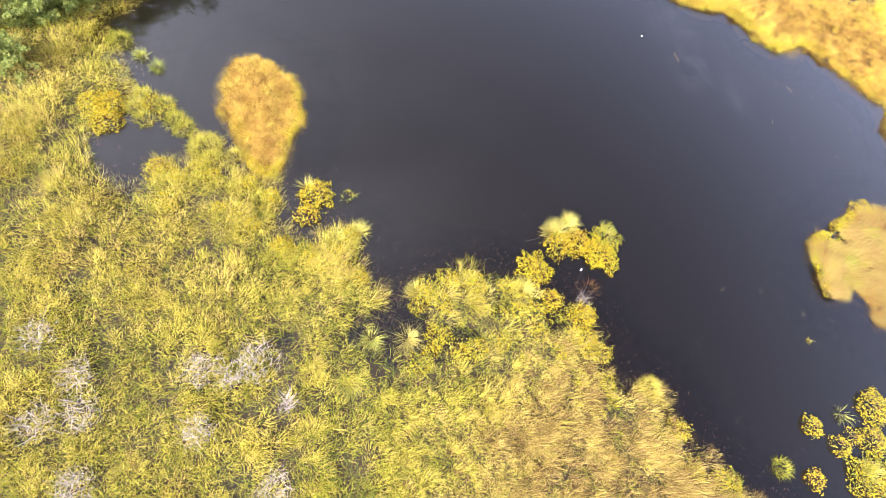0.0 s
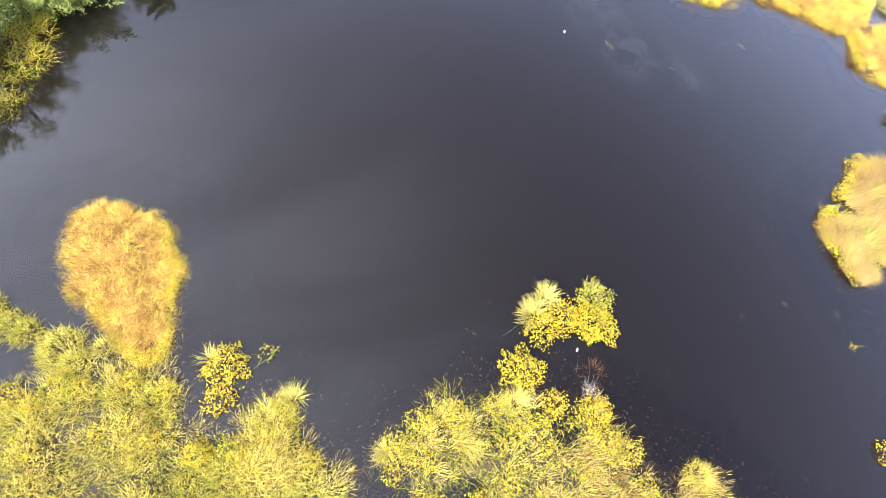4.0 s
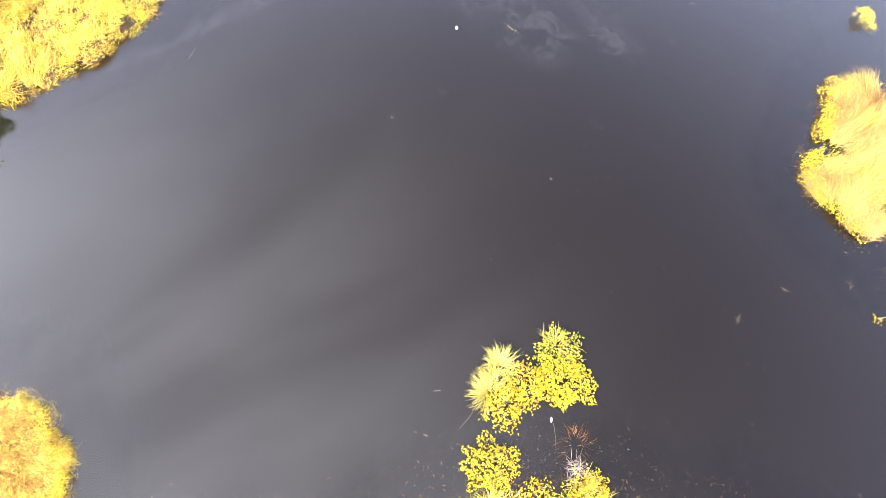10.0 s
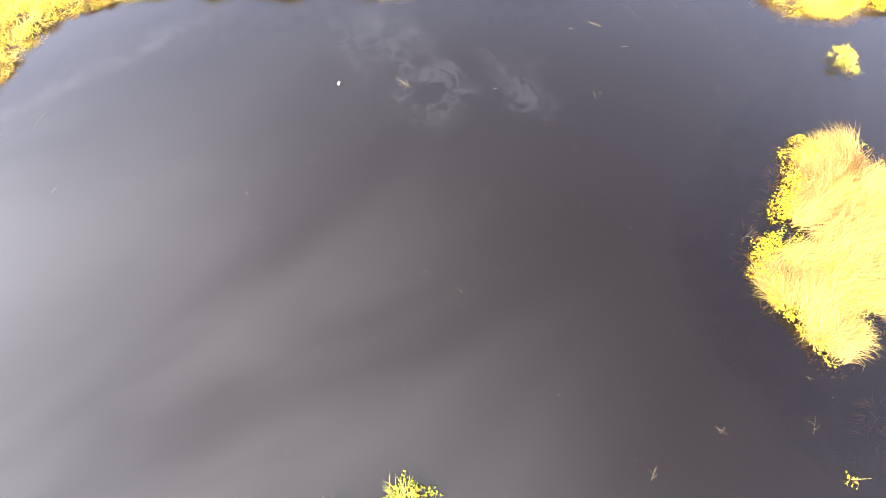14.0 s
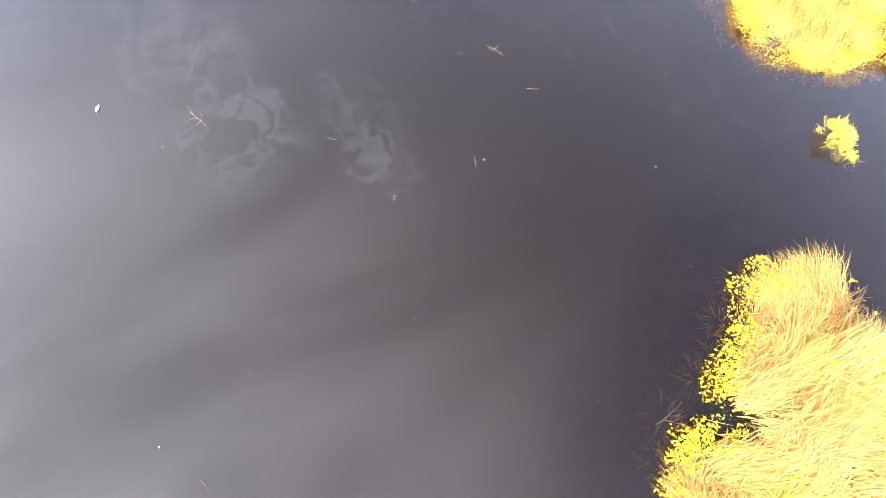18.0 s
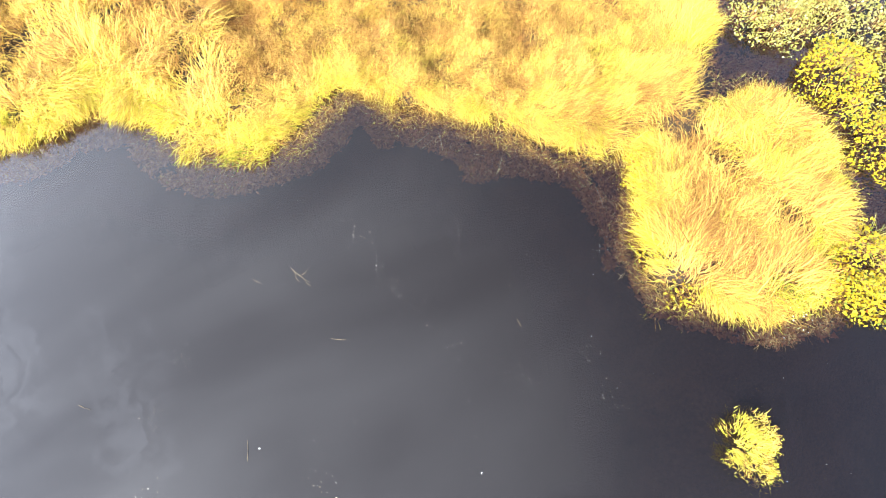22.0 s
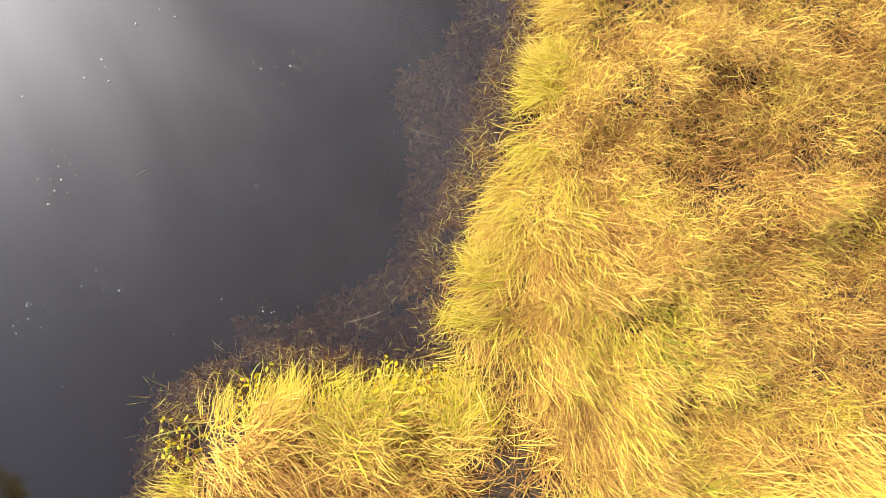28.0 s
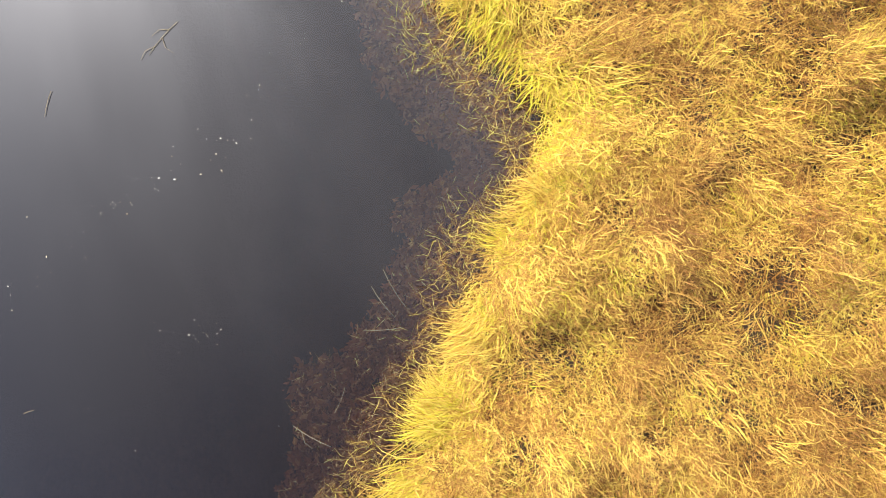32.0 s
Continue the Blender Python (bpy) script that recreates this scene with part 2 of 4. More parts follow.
    drawn = add(t, "ShaderNodeMapRange", [drawn, 0.42, 0.60, 0.2, 1.0]).outputs[0]
    film = maths(t, "MAXIMUM", film, maths(t, "MULTIPLY", drawn, patch(loose, 1.2, 20.0, 5.4, 0.42, 0.5)))
    dust = add(t, "ShaderNodeBsdfDiffuse", [(0.42, 0.42, 0.45, 1)])
    dirty = add(t, "ShaderNodeMixShader", [maths(t, "MULTIPLY", film, 0.023), deep.outputs[0], dust.outputs[0]])
    shine = add(t, "ShaderNodeFresnel", [1.6, bump]).outputs[0]
    finish(t, add(t, "ShaderNodeMixShader", [shine, dirty.outputs[0], gloss.outputs[0]]).outputs[0])
    return m


def make_bark_material():
    m, t = material("bark")
    where = add(t, "ShaderNodeNewGeometry").outputs["Position"]
    grain = add(t, "ShaderNodeTexNoise", {"Vector": where, "Scale": 22.0, "Detail": 5.0}).outputs[0]
    colour = ramp(t, grain, [(0.35, (0.05, 0.035, 0.025)), (0.65, (0.19, 0.15, 0.11))])
    finish(t, add(t, "ShaderNodeBsdfPrincipled", {"Base Color": colour, "Roughness": 0.85}).outputs[0])
    return m


PEAT, WATER, BARK = make_ground_material(), make_water_material(), make_bark_material()

# ---- plan ----
rng = np.random.default_rng(7)
lattice = np.random.default_rng(3).random((256, 256))


def wave(x, y, size, seed=0):
    """Smooth noise from 0 to 1 with spots of that size."""
    u, v = np.asarray(x) / size + 17.3 * seed, np.asarray(y) / size - 9.1 * seed
    i, j = np.floor(u).astype(int), np.floor(v).astype(int)
    a, b = u - i, v - j
    a, b = a * a * (3 - 2 * a), b * b * (3 - 2 * b)
    n = lambda p, q: lattice[p % 256, q % 256]
    return (n(i, j) * (1 - a) + n(i + 1, j) * a) * (1 - b) + (n(i, j + 1) * (1 - a) + n(i + 1, j + 1) * a) * b


def waves(x, y, size, seed=0):
    return 0.55 * wave(x, y, size, seed) + 0.3 * wave(x, y, size / 2.1, seed + 5) + 0.15 * wave(x, y, size / 4.3, seed + 9)


def outline(corners, steps=5):
    """A closed, rounded shoreline through its corners."""
    c = np.array(corners, float)
    p0, p1, p2, p3 = np.roll(c, 1, 0), c, np.roll(c, -1, 0), np.roll(c, -2, 0)
    u = np.linspace(0, 1, steps, endpoint=False)[None, :, None]
    p0, p1, p2, p3 = (p[:, None, :] for p in (p0, p1, p2, p3))
    q = 0.5 * (2 * p1 + (p2 - p0) * u + (2 * p0 - 5 * p1 + 4 * p2 - p3) * u ** 2 + (3 * p1 - p0 - 3 * p2 + p3) * u ** 3)
    return q.reshape(-1, 2)


def inside_by(shore, x, y):
    """How far each place lies inside a shoreline (outside: minus)."""
    x, y = np.asarray(x, float), np.asarray(y, float)
    best, odd = np.full(x.shape, 1e9), np.zeros(x.shape, bool)
    for (ax, ay), (bx, by) in zip(shore, np.roll(shore, -1, 0)):
        dx, dy = bx - ax, by - ay
        k = np.clip(((x - ax) * dx + (y - ay) * dy) / (dx * dx + dy * dy + 1e-12), 0, 1)
        best = np.minimum(best, (x - ax - k * dx) ** 2 + (y - ay - k * dy) ** 2)
        if dy:
            odd ^= ((ay > y) != (by > y)) & (x < ax + (y - ay) * dx / dy)
    return np.where(odd, 1, -1) * np.sqrt(best)


NORTH_LOBE = [(20.69, 12.41), (21.29, 12.31), (21.51, 11.78), (21.59, 11.53), (21.52, 11.05), (21.42, 10.5), (21.23, 10.13), (20.68, 9.83), (20.27, 9.42), (19.96, 9.24), (19.44, 9.27), (19.06, 9.37), (18.71, 9.67), (18.4, 10.03), (18.22, 10.29), (18.15, 10.55), (18.24, 10.98), (18.32, 11.22), (18.57, 11.56), (18.8, 11.91), (19.02, 12.16)]
NORTH_SHORE = [(18.95, 12.26), (18.52, 12.42), (18.3, 12.67), (18.06, 12.94), (17.69, 13.3), (17.41, 13.72), (17.14, 14.02), (16.9, 14.28), (16.53, 14.56), (16.31, 14.72), (16.14, 14.99), (15.9, 15.27), (15.65, 15.4), (15.33, 15.3), (14.99, 15.21), (14.55, 15.09), (14.0, 15.2), (13.48, 15.5), (13.05, 15.91), (12.66, 16.55), (12.28, 17.16), (12.05, 17.46), (11.45, 17.46), (10.81, 17.45), (10.08, 17.64), (9.53, 17.86)]
NORTH_WEST = [(9.15, 18.24), (8.82, 18.9), (7.48, 19.51), (4.97, 21.31), (2.66, 22.54), (1.05, 22.55), (-0.06, 22.0), (-1.01, 21.17), (-2.2, 20.86), (-2.78, 20.55), (-3.51, 20.57), (-4.29, 20.56), (-5.54, 20.59), (-7.17, 21.07), (-8.6, 21.6), (-9.5, 20.8), (-10.1, 19.5), (-10.9, 18.4)]
NORTH_BACK = [(-15.0, 36.0), (42.0, 36.0), (42.0, 22.0), (32.0, 19.5), (25.0, 17.5), (21.65, 14.73), (21.49, 14.46), (21.61, 14.04), (21.43, 13.52), (21.13, 13.26), (20.89, 13.14), (20.84, 12.78), (20.52, 12.57)]
WEST_SHORE = [(-10.95, 18.25), (-11.7, 17.4), (-12.5, 16.5), (-13.46, 15.01), (-14.28, 13.72), (-13.02, 11.55), (-13.65, 9.8), (-13.42, 8.59), (-12.46, 7.85), (-11.74, 8.25), (-11.03, 8.42), (-9.83, 8.38), (-8.95, 8.13), (-8.2, 7.68), (-8.04, 6.97), (-7.99, 6.29), (-7.16, 5.69), (-6.38, 6.1), (-5.54, 5.62), (-5.26, 4.61), (-4.7, 4.14)]
SOUTH_SHORE = [(-4.52, 3.1), (-4.01, 4.2), (-3.42, 4.32), (-2.59, 4.6), (-1.43, 4.67), (-0.33, 4.25), (1.0, 3.58), (2.05, 2.97), (2.53, 2.02), (2.02, 1.47), (2.54, 1.18), (2.78, 0.59), (3.84, 0.84), (4.29, 0.25), (4.35, -0.29), (4.67, -0.78), (4.62, -1.26), (5.28, -1.5), (6.08, -2.4), (7.9, -3.9), (9.0, -6.0)]
SOUTH_BACK = [(9.5, -16.0), (-38.0, -16.0), (-38.0, 36.0), (-15.0, 36.0)]
BROWN_ISLE = [(-9.01, 12.95), (-8.49, 12.68), (-7.83, 12.26), (-7.35, 11.76), (-7.28, 11.13), (-7.21, 10.43), (-7.5, 9.54), (-7.67, 8.81), (-7.95, 8.2), (-8.42, 8.07), (-8.82, 8.41), (-8.95, 8.96), (-9.32, 9.72), (-9.86, 10.54), (-10.03, 11.49), (-9.81, 12.28), (-9.49, 12.81)]
EAST_ISLE = [(15.42, 7.16), (15.92, 6.91), (16.31, 6.47), (16.21, 6.08), (15.91, 5.69), (15.79, 5.27), (15.8, 5.01), (16.05, 3.24), (15.54, 2.43), (13.88, 2.2), (13.33, 2.51), (13.24, 3.28), (12.96, 3.42), (12.86, 3.62), (12.64, 3.37), (12.31, 3.29), (11.92, 3.24), (11.58, 3.37), (11.61, 3.77), (11.63, 4.03), (11.65, 4.52), (11.61, 4.9), (11.75, 5.28), (12.01, 5.78), (12.43, 6.05), (12.9, 5.99), (13.27, 6.02), (13.38, 6.31), (13.81, 6.63), (14.21, 6.86), (14.73, 7.15)]
TINY_ISLE = [(18.02, 8.68), (18.18, 8.51), (18.33, 8.27), (18.18, 8.04), (17.96, 7.84), (17.72, 7.88), (17.67, 8.15), (17.63, 8.35), (17.74, 8.59)]
SHORES = {"north": outline(NORTH_LOBE + NORTH_SHORE + NORTH_WEST + NORTH_BACK), "west": outline(WEST_SHORE + SOUTH_SHORE + SOUTH_BACK), "brown": outline(BROWN_ISLE), "east": outline(EAST_ISLE), "tiny": outline(TINY_ISLE)}


def land_by(x, y, names=("north", "west", "brown", "east", "tiny"), sink=0.0):
    """How far inside any land; sink: how much the islands' rims are drawn in under water."""
    best = np.full(np.shape(x), -1e9)
    for name in names:
        best = np.maximum(best, inside_by(SHORES[name], x, y) - (sink if name in ("brown", "east", "tiny") else 0.0))
    return best


# pools in the marsh: place and reach
POOLS = [(-7.46, 2.86, 0.35, 0.3), (-1.53, 1.22, 0.35, 0.25), (-4.24, 1.19, 0.3, 0.2), (-5.69, 1.16, 0.3, 0.25), (-4.21, 3.47, 0.75, 1.2), (-12.23, 8.01, 0.4, 0.7), (-0.89, 3.56, 0.25, 0.2), (-5.08, 2.87, 0.6, 0.5), (-2.47, 2.45, 0.6, 0.35), (-7.82, 2.0, 0.25, 0.2), (0.92, 2.85, 0.3, 0.3), (1.66, 4.0, 0.3, 0.3)]


def ground_height(x, y, inland=None):
    s = land_by(x, y, sink=0.4) if inland is None else inland
    s = s + 0.25 * (waves(x, y, 0.9, 2) - 0.5)
    s = np.maximum(s, np.hypot(x - 3, y - 8) - 48)
    z = np.interp(s, [-2.2, -1.0, -0.5, -0.15, 0.0, 0.25, 1.2], [-0.75, -0.5, -0.15, -0.09, -0.05, 0.02, 0.12])
    for px, py, a, b in POOLS:
        z = z - 0.22 * np.exp(-(((x - px) / (1.2 * a)) ** 2 + ((y - py) / (1.2 * b)) ** 2))
    z = z - 0.12 * np.exp(-(((x + 2.6) / 2.4) ** 2 + ((y - 2.5) / 1.0) ** 2))
    return z + np.where(s > 0, 0.10 * (waves(x, y, 0.8, 4) - 0.45), 0.05 * (waves(x, y, 0.6, 6) - 0.5))


# ---- meshes in bulk ----


def mesh_of(name, points, sizes, corners, mat, tint=None):
    """A mesh from arrays: points, the corner count of each face, and the corners in order."""
    me = bpy.data.meshes.new(name)
    me.vertices.add(len(points))
    me.vertices.foreach_set("co", np.ascontiguousarray(points, np.float32).ravel())
    me.loops.add(len(corners))
    me.loops.foreach_set("vertex_index", np.ascontiguousarray(corners, np.int32))
    me.polygons.add(len(sizes))
    me.polygons.foreach_set("loop_start", np.concatenate([[0], np.cumsum(sizes)[:-1]]).astype(np.int32))
    if tint is not None:
        me.attributes.new("tint", "FLOAT", "POINT").data.foreach_set("value", np.ascontiguousarray(tint, np.float32))
    me.materials.append(mat)
    me.update(calc_edges=True)
    return me


def strips(name, base, heading, length, width, lean, droop, tint, mat, segs=3, sway=0.25):
    """Many tapered, bending blades. base: n x 3; lean and droop: degrees from upright at the foot and at the tip."""
    n = len(base)
    points = np.zeros((n, 2 * segs + 1, 3))
    at = np.array(base, float)
    turn = np.array(heading, float)
    bend = rng.normal(0, sway, n)
    for k in range(segs + 1):
        f = k / segs
        wide = width * (1 - f ** 1.6) * (0.75 + 0.5 * min(f * 3, 1) * 0.5) * 0.5
        side = np.stack([-np.sin(turn), np.cos(turn), np.zeros(n)], 1) * wide[:, None]
        if k < segs:
            points[:, 2 * k], points[:, 2 * k + 1] = at - side, at + side
        else:
            points[:, 2 * segs] = at
        tilt = np.radians(lean + (droop - lean) * (f + 0.5 / segs))
        step = (length / segs)[:, None] * np.stack([np.cos(turn) * np.sin(tilt), np.sin(turn) * np.sin(tilt), np.cos(tilt)], 1)
        at = at + step
        turn = turn + bend / segs
    one = [c for k in range(segs - 1) for c in (2 * k, 2 * k + 1, 2 * k + 3, 2 * k + 2)] + [2 * segs - 2, 2 * segs - 1, 2 * segs]
    corners = (np.array(one)[None, :] + (np.arange(n) * (2 * segs + 1))[:, None]).ravel()
    sizes = np.tile([4] * (segs - 1) + [3], n)
    return mesh_of(name, points.reshape(-1, 3), sizes, corners, mat, np.repeat(tint, 2 * segs + 1))


def flakes(name, at, size, tilt, tint, mat, long=1.25):
    """Many small pointed, slightly folded leaves, each turned its own way."""
    n = len(at)
    turn, roll = rng.uniform(0, 2 * np.pi, n), rng.normal(0, 1, n) * tilt
    u = np.stack([np.cos(turn), np.sin(turn), np.sin(roll) * 0.7], 1)
    v = np.stack([-np.sin(turn), np.cos(turn), np.sin(rng.normal(0, 1, n) * tilt) * 0.7], 1)
    fold = np.stack([np.zeros(n), np.zeros(n), np.full(n, 0.12)], 1)
    shape = [(-0.55, 0.0, 0), (0.0, 0.42, 1), (0.6, 0.0, 0), (0.05, -0.42, 1)]
    points = np.stack([at + size[:, None] * (long * a * u + b * v + c * fold) for a, b, c in shape], 1)
    corners = (np.array([0, 2, 1, 0, 3, 2])[None, :] + (np.arange(n) * 4)[:, None]).ravel()
    return mesh_of(name, points.reshape(-1, 3), np.tile([3, 3], n), corners, mat, np.repeat(tint, 4))


def part(name, me, parent, label="", kind=""):
    ob = new(name, me)
    ob.parent = parent
    return tagged(ob, label, "", "", kind)


def thing(name, x, y, z, label, category, group=""):
    ob = new(name)
    ob.location = (x, y, z)
    ob.empty_display_size = 0.1
    return tagged(ob, label, category, group)


def sow(shore, density, low=0.0, box=None):
    """Random places inside a shoreline, at least so far from the water."""
    (x0, y0), (x1, y1) = (shore.min(0), shore.max(0)) if box is None else box
    n = int((x1 - x0) * (y1 - y0) * density)
    x, y = rng.uniform(x0, x1, n), rng.uniform(y0, y1, n)
    s = inside_by(shore, x, y)
    keep = s + 0.55 * (waves(x, y, 0.6, 1) - 0.5) > low
    return x[keep], y[keep], s[keep]


def outward(shore, x, y):
    e = 0.12
    gx = inside_by(shore, x + e, y) - inside_by(shore, x - e, y)
    gy = inside_by(shore, x, y + e) - inside_by(shore, x, y - e)
    return np.arctan2(-gy, -gx)


def blend_angles(a, b, w):
    return np.arctan2(np.sin(a) * (1 - w) + np.sin(b) * w, np.cos(a) * (1 - w) + np.cos(b) * w)


# ---- ground and water ----


def make_ground():
    inner_x, inner_y = np.arange(-30, 34.01, 0.25), np.arange(-16, 34.01, 0.25)
    far = np.array([6, 14, 30, 70, 200, 700, 2500.0])
    xs = np.concatenate([-30 - far[::-1], inner_x, 34 + far])
    ys = np.concatenate([-16 - far[::-1], inner_y, 34 + far])
    gx, gy = np.meshgrid(xs, ys)
    z = ground_height(gx.ravel(), gy.ravel())
    nx, ny = len(xs), len(ys)
    i, j = np.meshgrid(np.arange(nx - 1), np.arange(ny - 1))
    a = (j * nx + i).ravel()
    corners = np.stack([a, a + 1, a + nx + 1, a + nx], 1).ravel()
    me = mesh_of("ground", np.stack([gx.ravel(), gy.ravel(), z], 1), np.full(len(a), 4), corners, PEAT)
    me.polygons.foreach_set("use_smooth", np.ones(len(a), bool))
    tagged(new("ground", me), "dark brown peat ground under pond and marsh", "ground", "", "structure")


def make_water():
    """One still sheet; its tint says how clear the water is: see-through in the shallows, opaque with peat farther out."""
    xs = np.concatenate([[-60, -40], np.arange(-20, 30.01, 0.5), [45, 66]])
    ys = np.concatenate([[-55, -30], np.arange(-8, 28.01, 0.5), [45, 71]])
    gx, gy = np.meshgrid(xs, ys)
    nx, ny = len(xs), len(ys)
    i, j = np.meshgrid(np.arange(nx - 1), np.arange(ny - 1))
    a = (j * nx + i).ravel()
    x, y = gx.ravel(), gy.ravel()
    clear = np.clip((1.8 + land_by(x, y)) / 0.7, 0, 1)
    me = mesh_of("water", np.stack([x, y, np.zeros(len(x))], 1), np.full(len(a), 4), np.stack([a, a + 1, a + nx + 1, a + nx], 1).ravel(), WATER, clear)
    tagged(new("water", me), "still dark bog water with a faint grey film", "water", "", "structure")


make_ground()
make_water()

# ---- sedge beds ----


def sedge_bed(name, shore, density, label, category, tint_of, length=(0.3, 0.6), width=0.006, box=None, low=0.12, edge=0.6, flow_size=1.1, flow_turn=5.0, flow_base=0.0, lean=(15, 70), droop=(70, 115), owner=None, thin=None, mat=None, segs=3, tuft=14.0, stray=0.55, holes=(), combed=(), gather=0.55, ease=0.46, dark=0.13, sway=0.5, tones=0.09, rise=0.5, fold=None):
    """Blades sown tuft by tuft: each tuft leans its own way off the common flow and has its own tint and height."""
    cx, cy, cs = sow(shore, tuft, low, box)
    if thin is not None:
        keep = rng.random(len(cx)) < thin(cx, cy, cs)
        cx, cy, cs = cx[keep], cy[keep], cs[keep]
    for hx, hy, hr in holes:
        keep = np.hypot(cx - hx, cy - hy) > hr
        cx, cy, cs = cx[keep], cy[keep], cs[keep]
    m = len(cx)
    flow = flow_base + flow_turn * (waves(cx, cy, flow_size, 11) - 0.5)
    comb = np.clip((waves(cx, cy, 1.7, 25) - ease) / 0.14, 0, 1)
    for hx, hy, hr in combed:
        comb = np.maximum(comb, 0.75 * np.clip(1.6 - 1.2 * np.hypot(cx - hx, cy - hy) / hr, 0, 1))
    way = blend_angles(flow, outward(shore, cx, cy), np.clip(1 - cs / edge, 0, 1) * 0.8) + rng.normal(0, 1, m) * stray * (2.4 - 1.9 * comb)
    tall, tone, spread = rng.uniform(0.75, 1.25, m) * (0.55 + 0.6 * comb), rng.normal(0, tones, m), rng.uniform(0.3, 0.6, m) * (2.2 - 1.6 * comb)
    lift = rise * np.clip(waves(cx, cy, 0.6, 21) - 0.38, 0, 0.4) + rng.uniform(-0.04, 0.07, m)
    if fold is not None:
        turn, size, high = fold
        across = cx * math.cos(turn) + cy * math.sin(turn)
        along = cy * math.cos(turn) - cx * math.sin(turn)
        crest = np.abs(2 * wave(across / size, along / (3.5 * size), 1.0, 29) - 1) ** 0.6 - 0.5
        # crease shade put into the colour: tufts low in a fold are tinted browner
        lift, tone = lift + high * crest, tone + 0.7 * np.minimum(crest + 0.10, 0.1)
    n = int(m * density / tuft)
    pick = rng.integers(0, m, n)
    reach = gather / math.sqrt(tuft)
    x, y = cx[pick] + rng.normal(0, reach, n), cy[pick] + rng.normal(0, reach, n)
    s = inside_by(shore, x, y)
    keep = s > low - 0.14
    x, y, s, pick = x[keep], y[keep], s[keep], pick[keep]
    n = len(x)
    heading = way[pick] + rng.normal(0, 1, n) * spread[pick]
    size = rng.uniform(*length, n) * tall[pick] * np.clip(0.65 + s / 0.9, 0.65, 1)
    z = ground_height(x, y, s) - 0.02 + lift[pick] + rng.uniform(-0.04, 0.02, n)
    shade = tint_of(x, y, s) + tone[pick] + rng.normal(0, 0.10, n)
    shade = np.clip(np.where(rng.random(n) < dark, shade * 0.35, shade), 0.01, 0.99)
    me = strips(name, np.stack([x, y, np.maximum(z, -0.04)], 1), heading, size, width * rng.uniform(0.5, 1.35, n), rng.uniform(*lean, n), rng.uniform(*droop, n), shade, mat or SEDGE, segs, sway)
    if owner is not None:
        return part(name, me, owner, label, "stuff")
    return tagged(new(name, me), label, category, "", "stuff")


def tuft_bed(name, shore, tufts, blades, label, category, tint_of, length=(0.25, 0.5), width=0.012, box=None, low=0.0, thin=None, lean=(8, 60), bend=(30, 75), flow=0.0, pull=0.5, tones=0.08, mat=None, segs=3, dead=0.15, swing=3.0):
    """A field of separate tufts: the blades of each spray out of one root and arch over, most of them down the common flow."""
    cx, cy, cs = sow(shore, tufts, low, box)
    if thin is not None:
        keep = rng.random(len(cx)) < thin(cx, cy, cs)
        cx, cy, cs = cx[keep], cy[keep], cs[keep]
    m = len(cx)
    main = flow + swing * (waves(cx, cy, 1.6, 13) - 0.5) + rng.normal(0, 0.6, m)
    swell = waves(cx, cy, 1.0, 17) - 0.5
    tall, tone = rng.uniform(0.65, 1.3, m) * (1 + 0.55 * swell), rng.normal(0, tones, m) - 0.24 * swell
    pick = np.repeat(np.arange(m), blades)
    pick = pick[rng.random(len(pick)) < (0.45 + 0.55 * tall[pick] / 1.3)]
    n = len(pick)
    way = np.where(rng.random(n) < pull, main[pick] + rng.normal(0, 0.5, n), rng.uniform(0, 6.28, n))
    off = 0.33 * tall[pick] * np.sqrt(rng.random(n))
    x, y = cx[pick] + off * np.cos(way), cy[pick] + off * np.sin(way)
    z = np.maximum(ground_height(cx, cy, cs)[pick] - 0.02 + np.clip(0.35 * swell[pick], -0.01, 0.2), -0.06)
    lean0 = rng.uniform(*lean, n)
    shade = tint_of(cx, cy, cs)[pick] + tone[pick] + rng.normal(0, 0.08, n)
    shade = np.where(rng.random(n) < 0.12, shade + 0.16, shade)
    shade = np.clip(np.where(rng.random(n) < dead, shade * 0.3, shade), 0.01, 0.99)
    me = strips(name, np.stack([x, y, z], 1), way, rng.uniform(*length, n) * tall[pick], width * rng.uniform(0.55, 1.3, n), lean0, lean0 + rng.uniform(*bend, n), shade, mat or SEDGE, segs, 0.5)
    return tagged(new(name, me), label, category, "", "stuff")


def north_tint(x, y, s):
    patch = waves(x, y, 1.5, 31)
    base = 0.365 + 0.42 * (patch - 0.5) + 0.25 * (wave(x, y, 0.4, 33) - 0.5)
    # glare over the north-east corner put into the colour as a lighter tint
    base = base + 0.15 * np.clip((x - 18.2) / 1.5, 0, 1) * np.clip((y - 12.7) / 1.0, 0, 1)
    green = np.clip(1.1 - s / 0.6, 0, 1) * np.clip(2.6 * waves(x, y, 1.1, 35) - 0.5, 0, 1)
    return base * (1 - green) + 0.72 * green


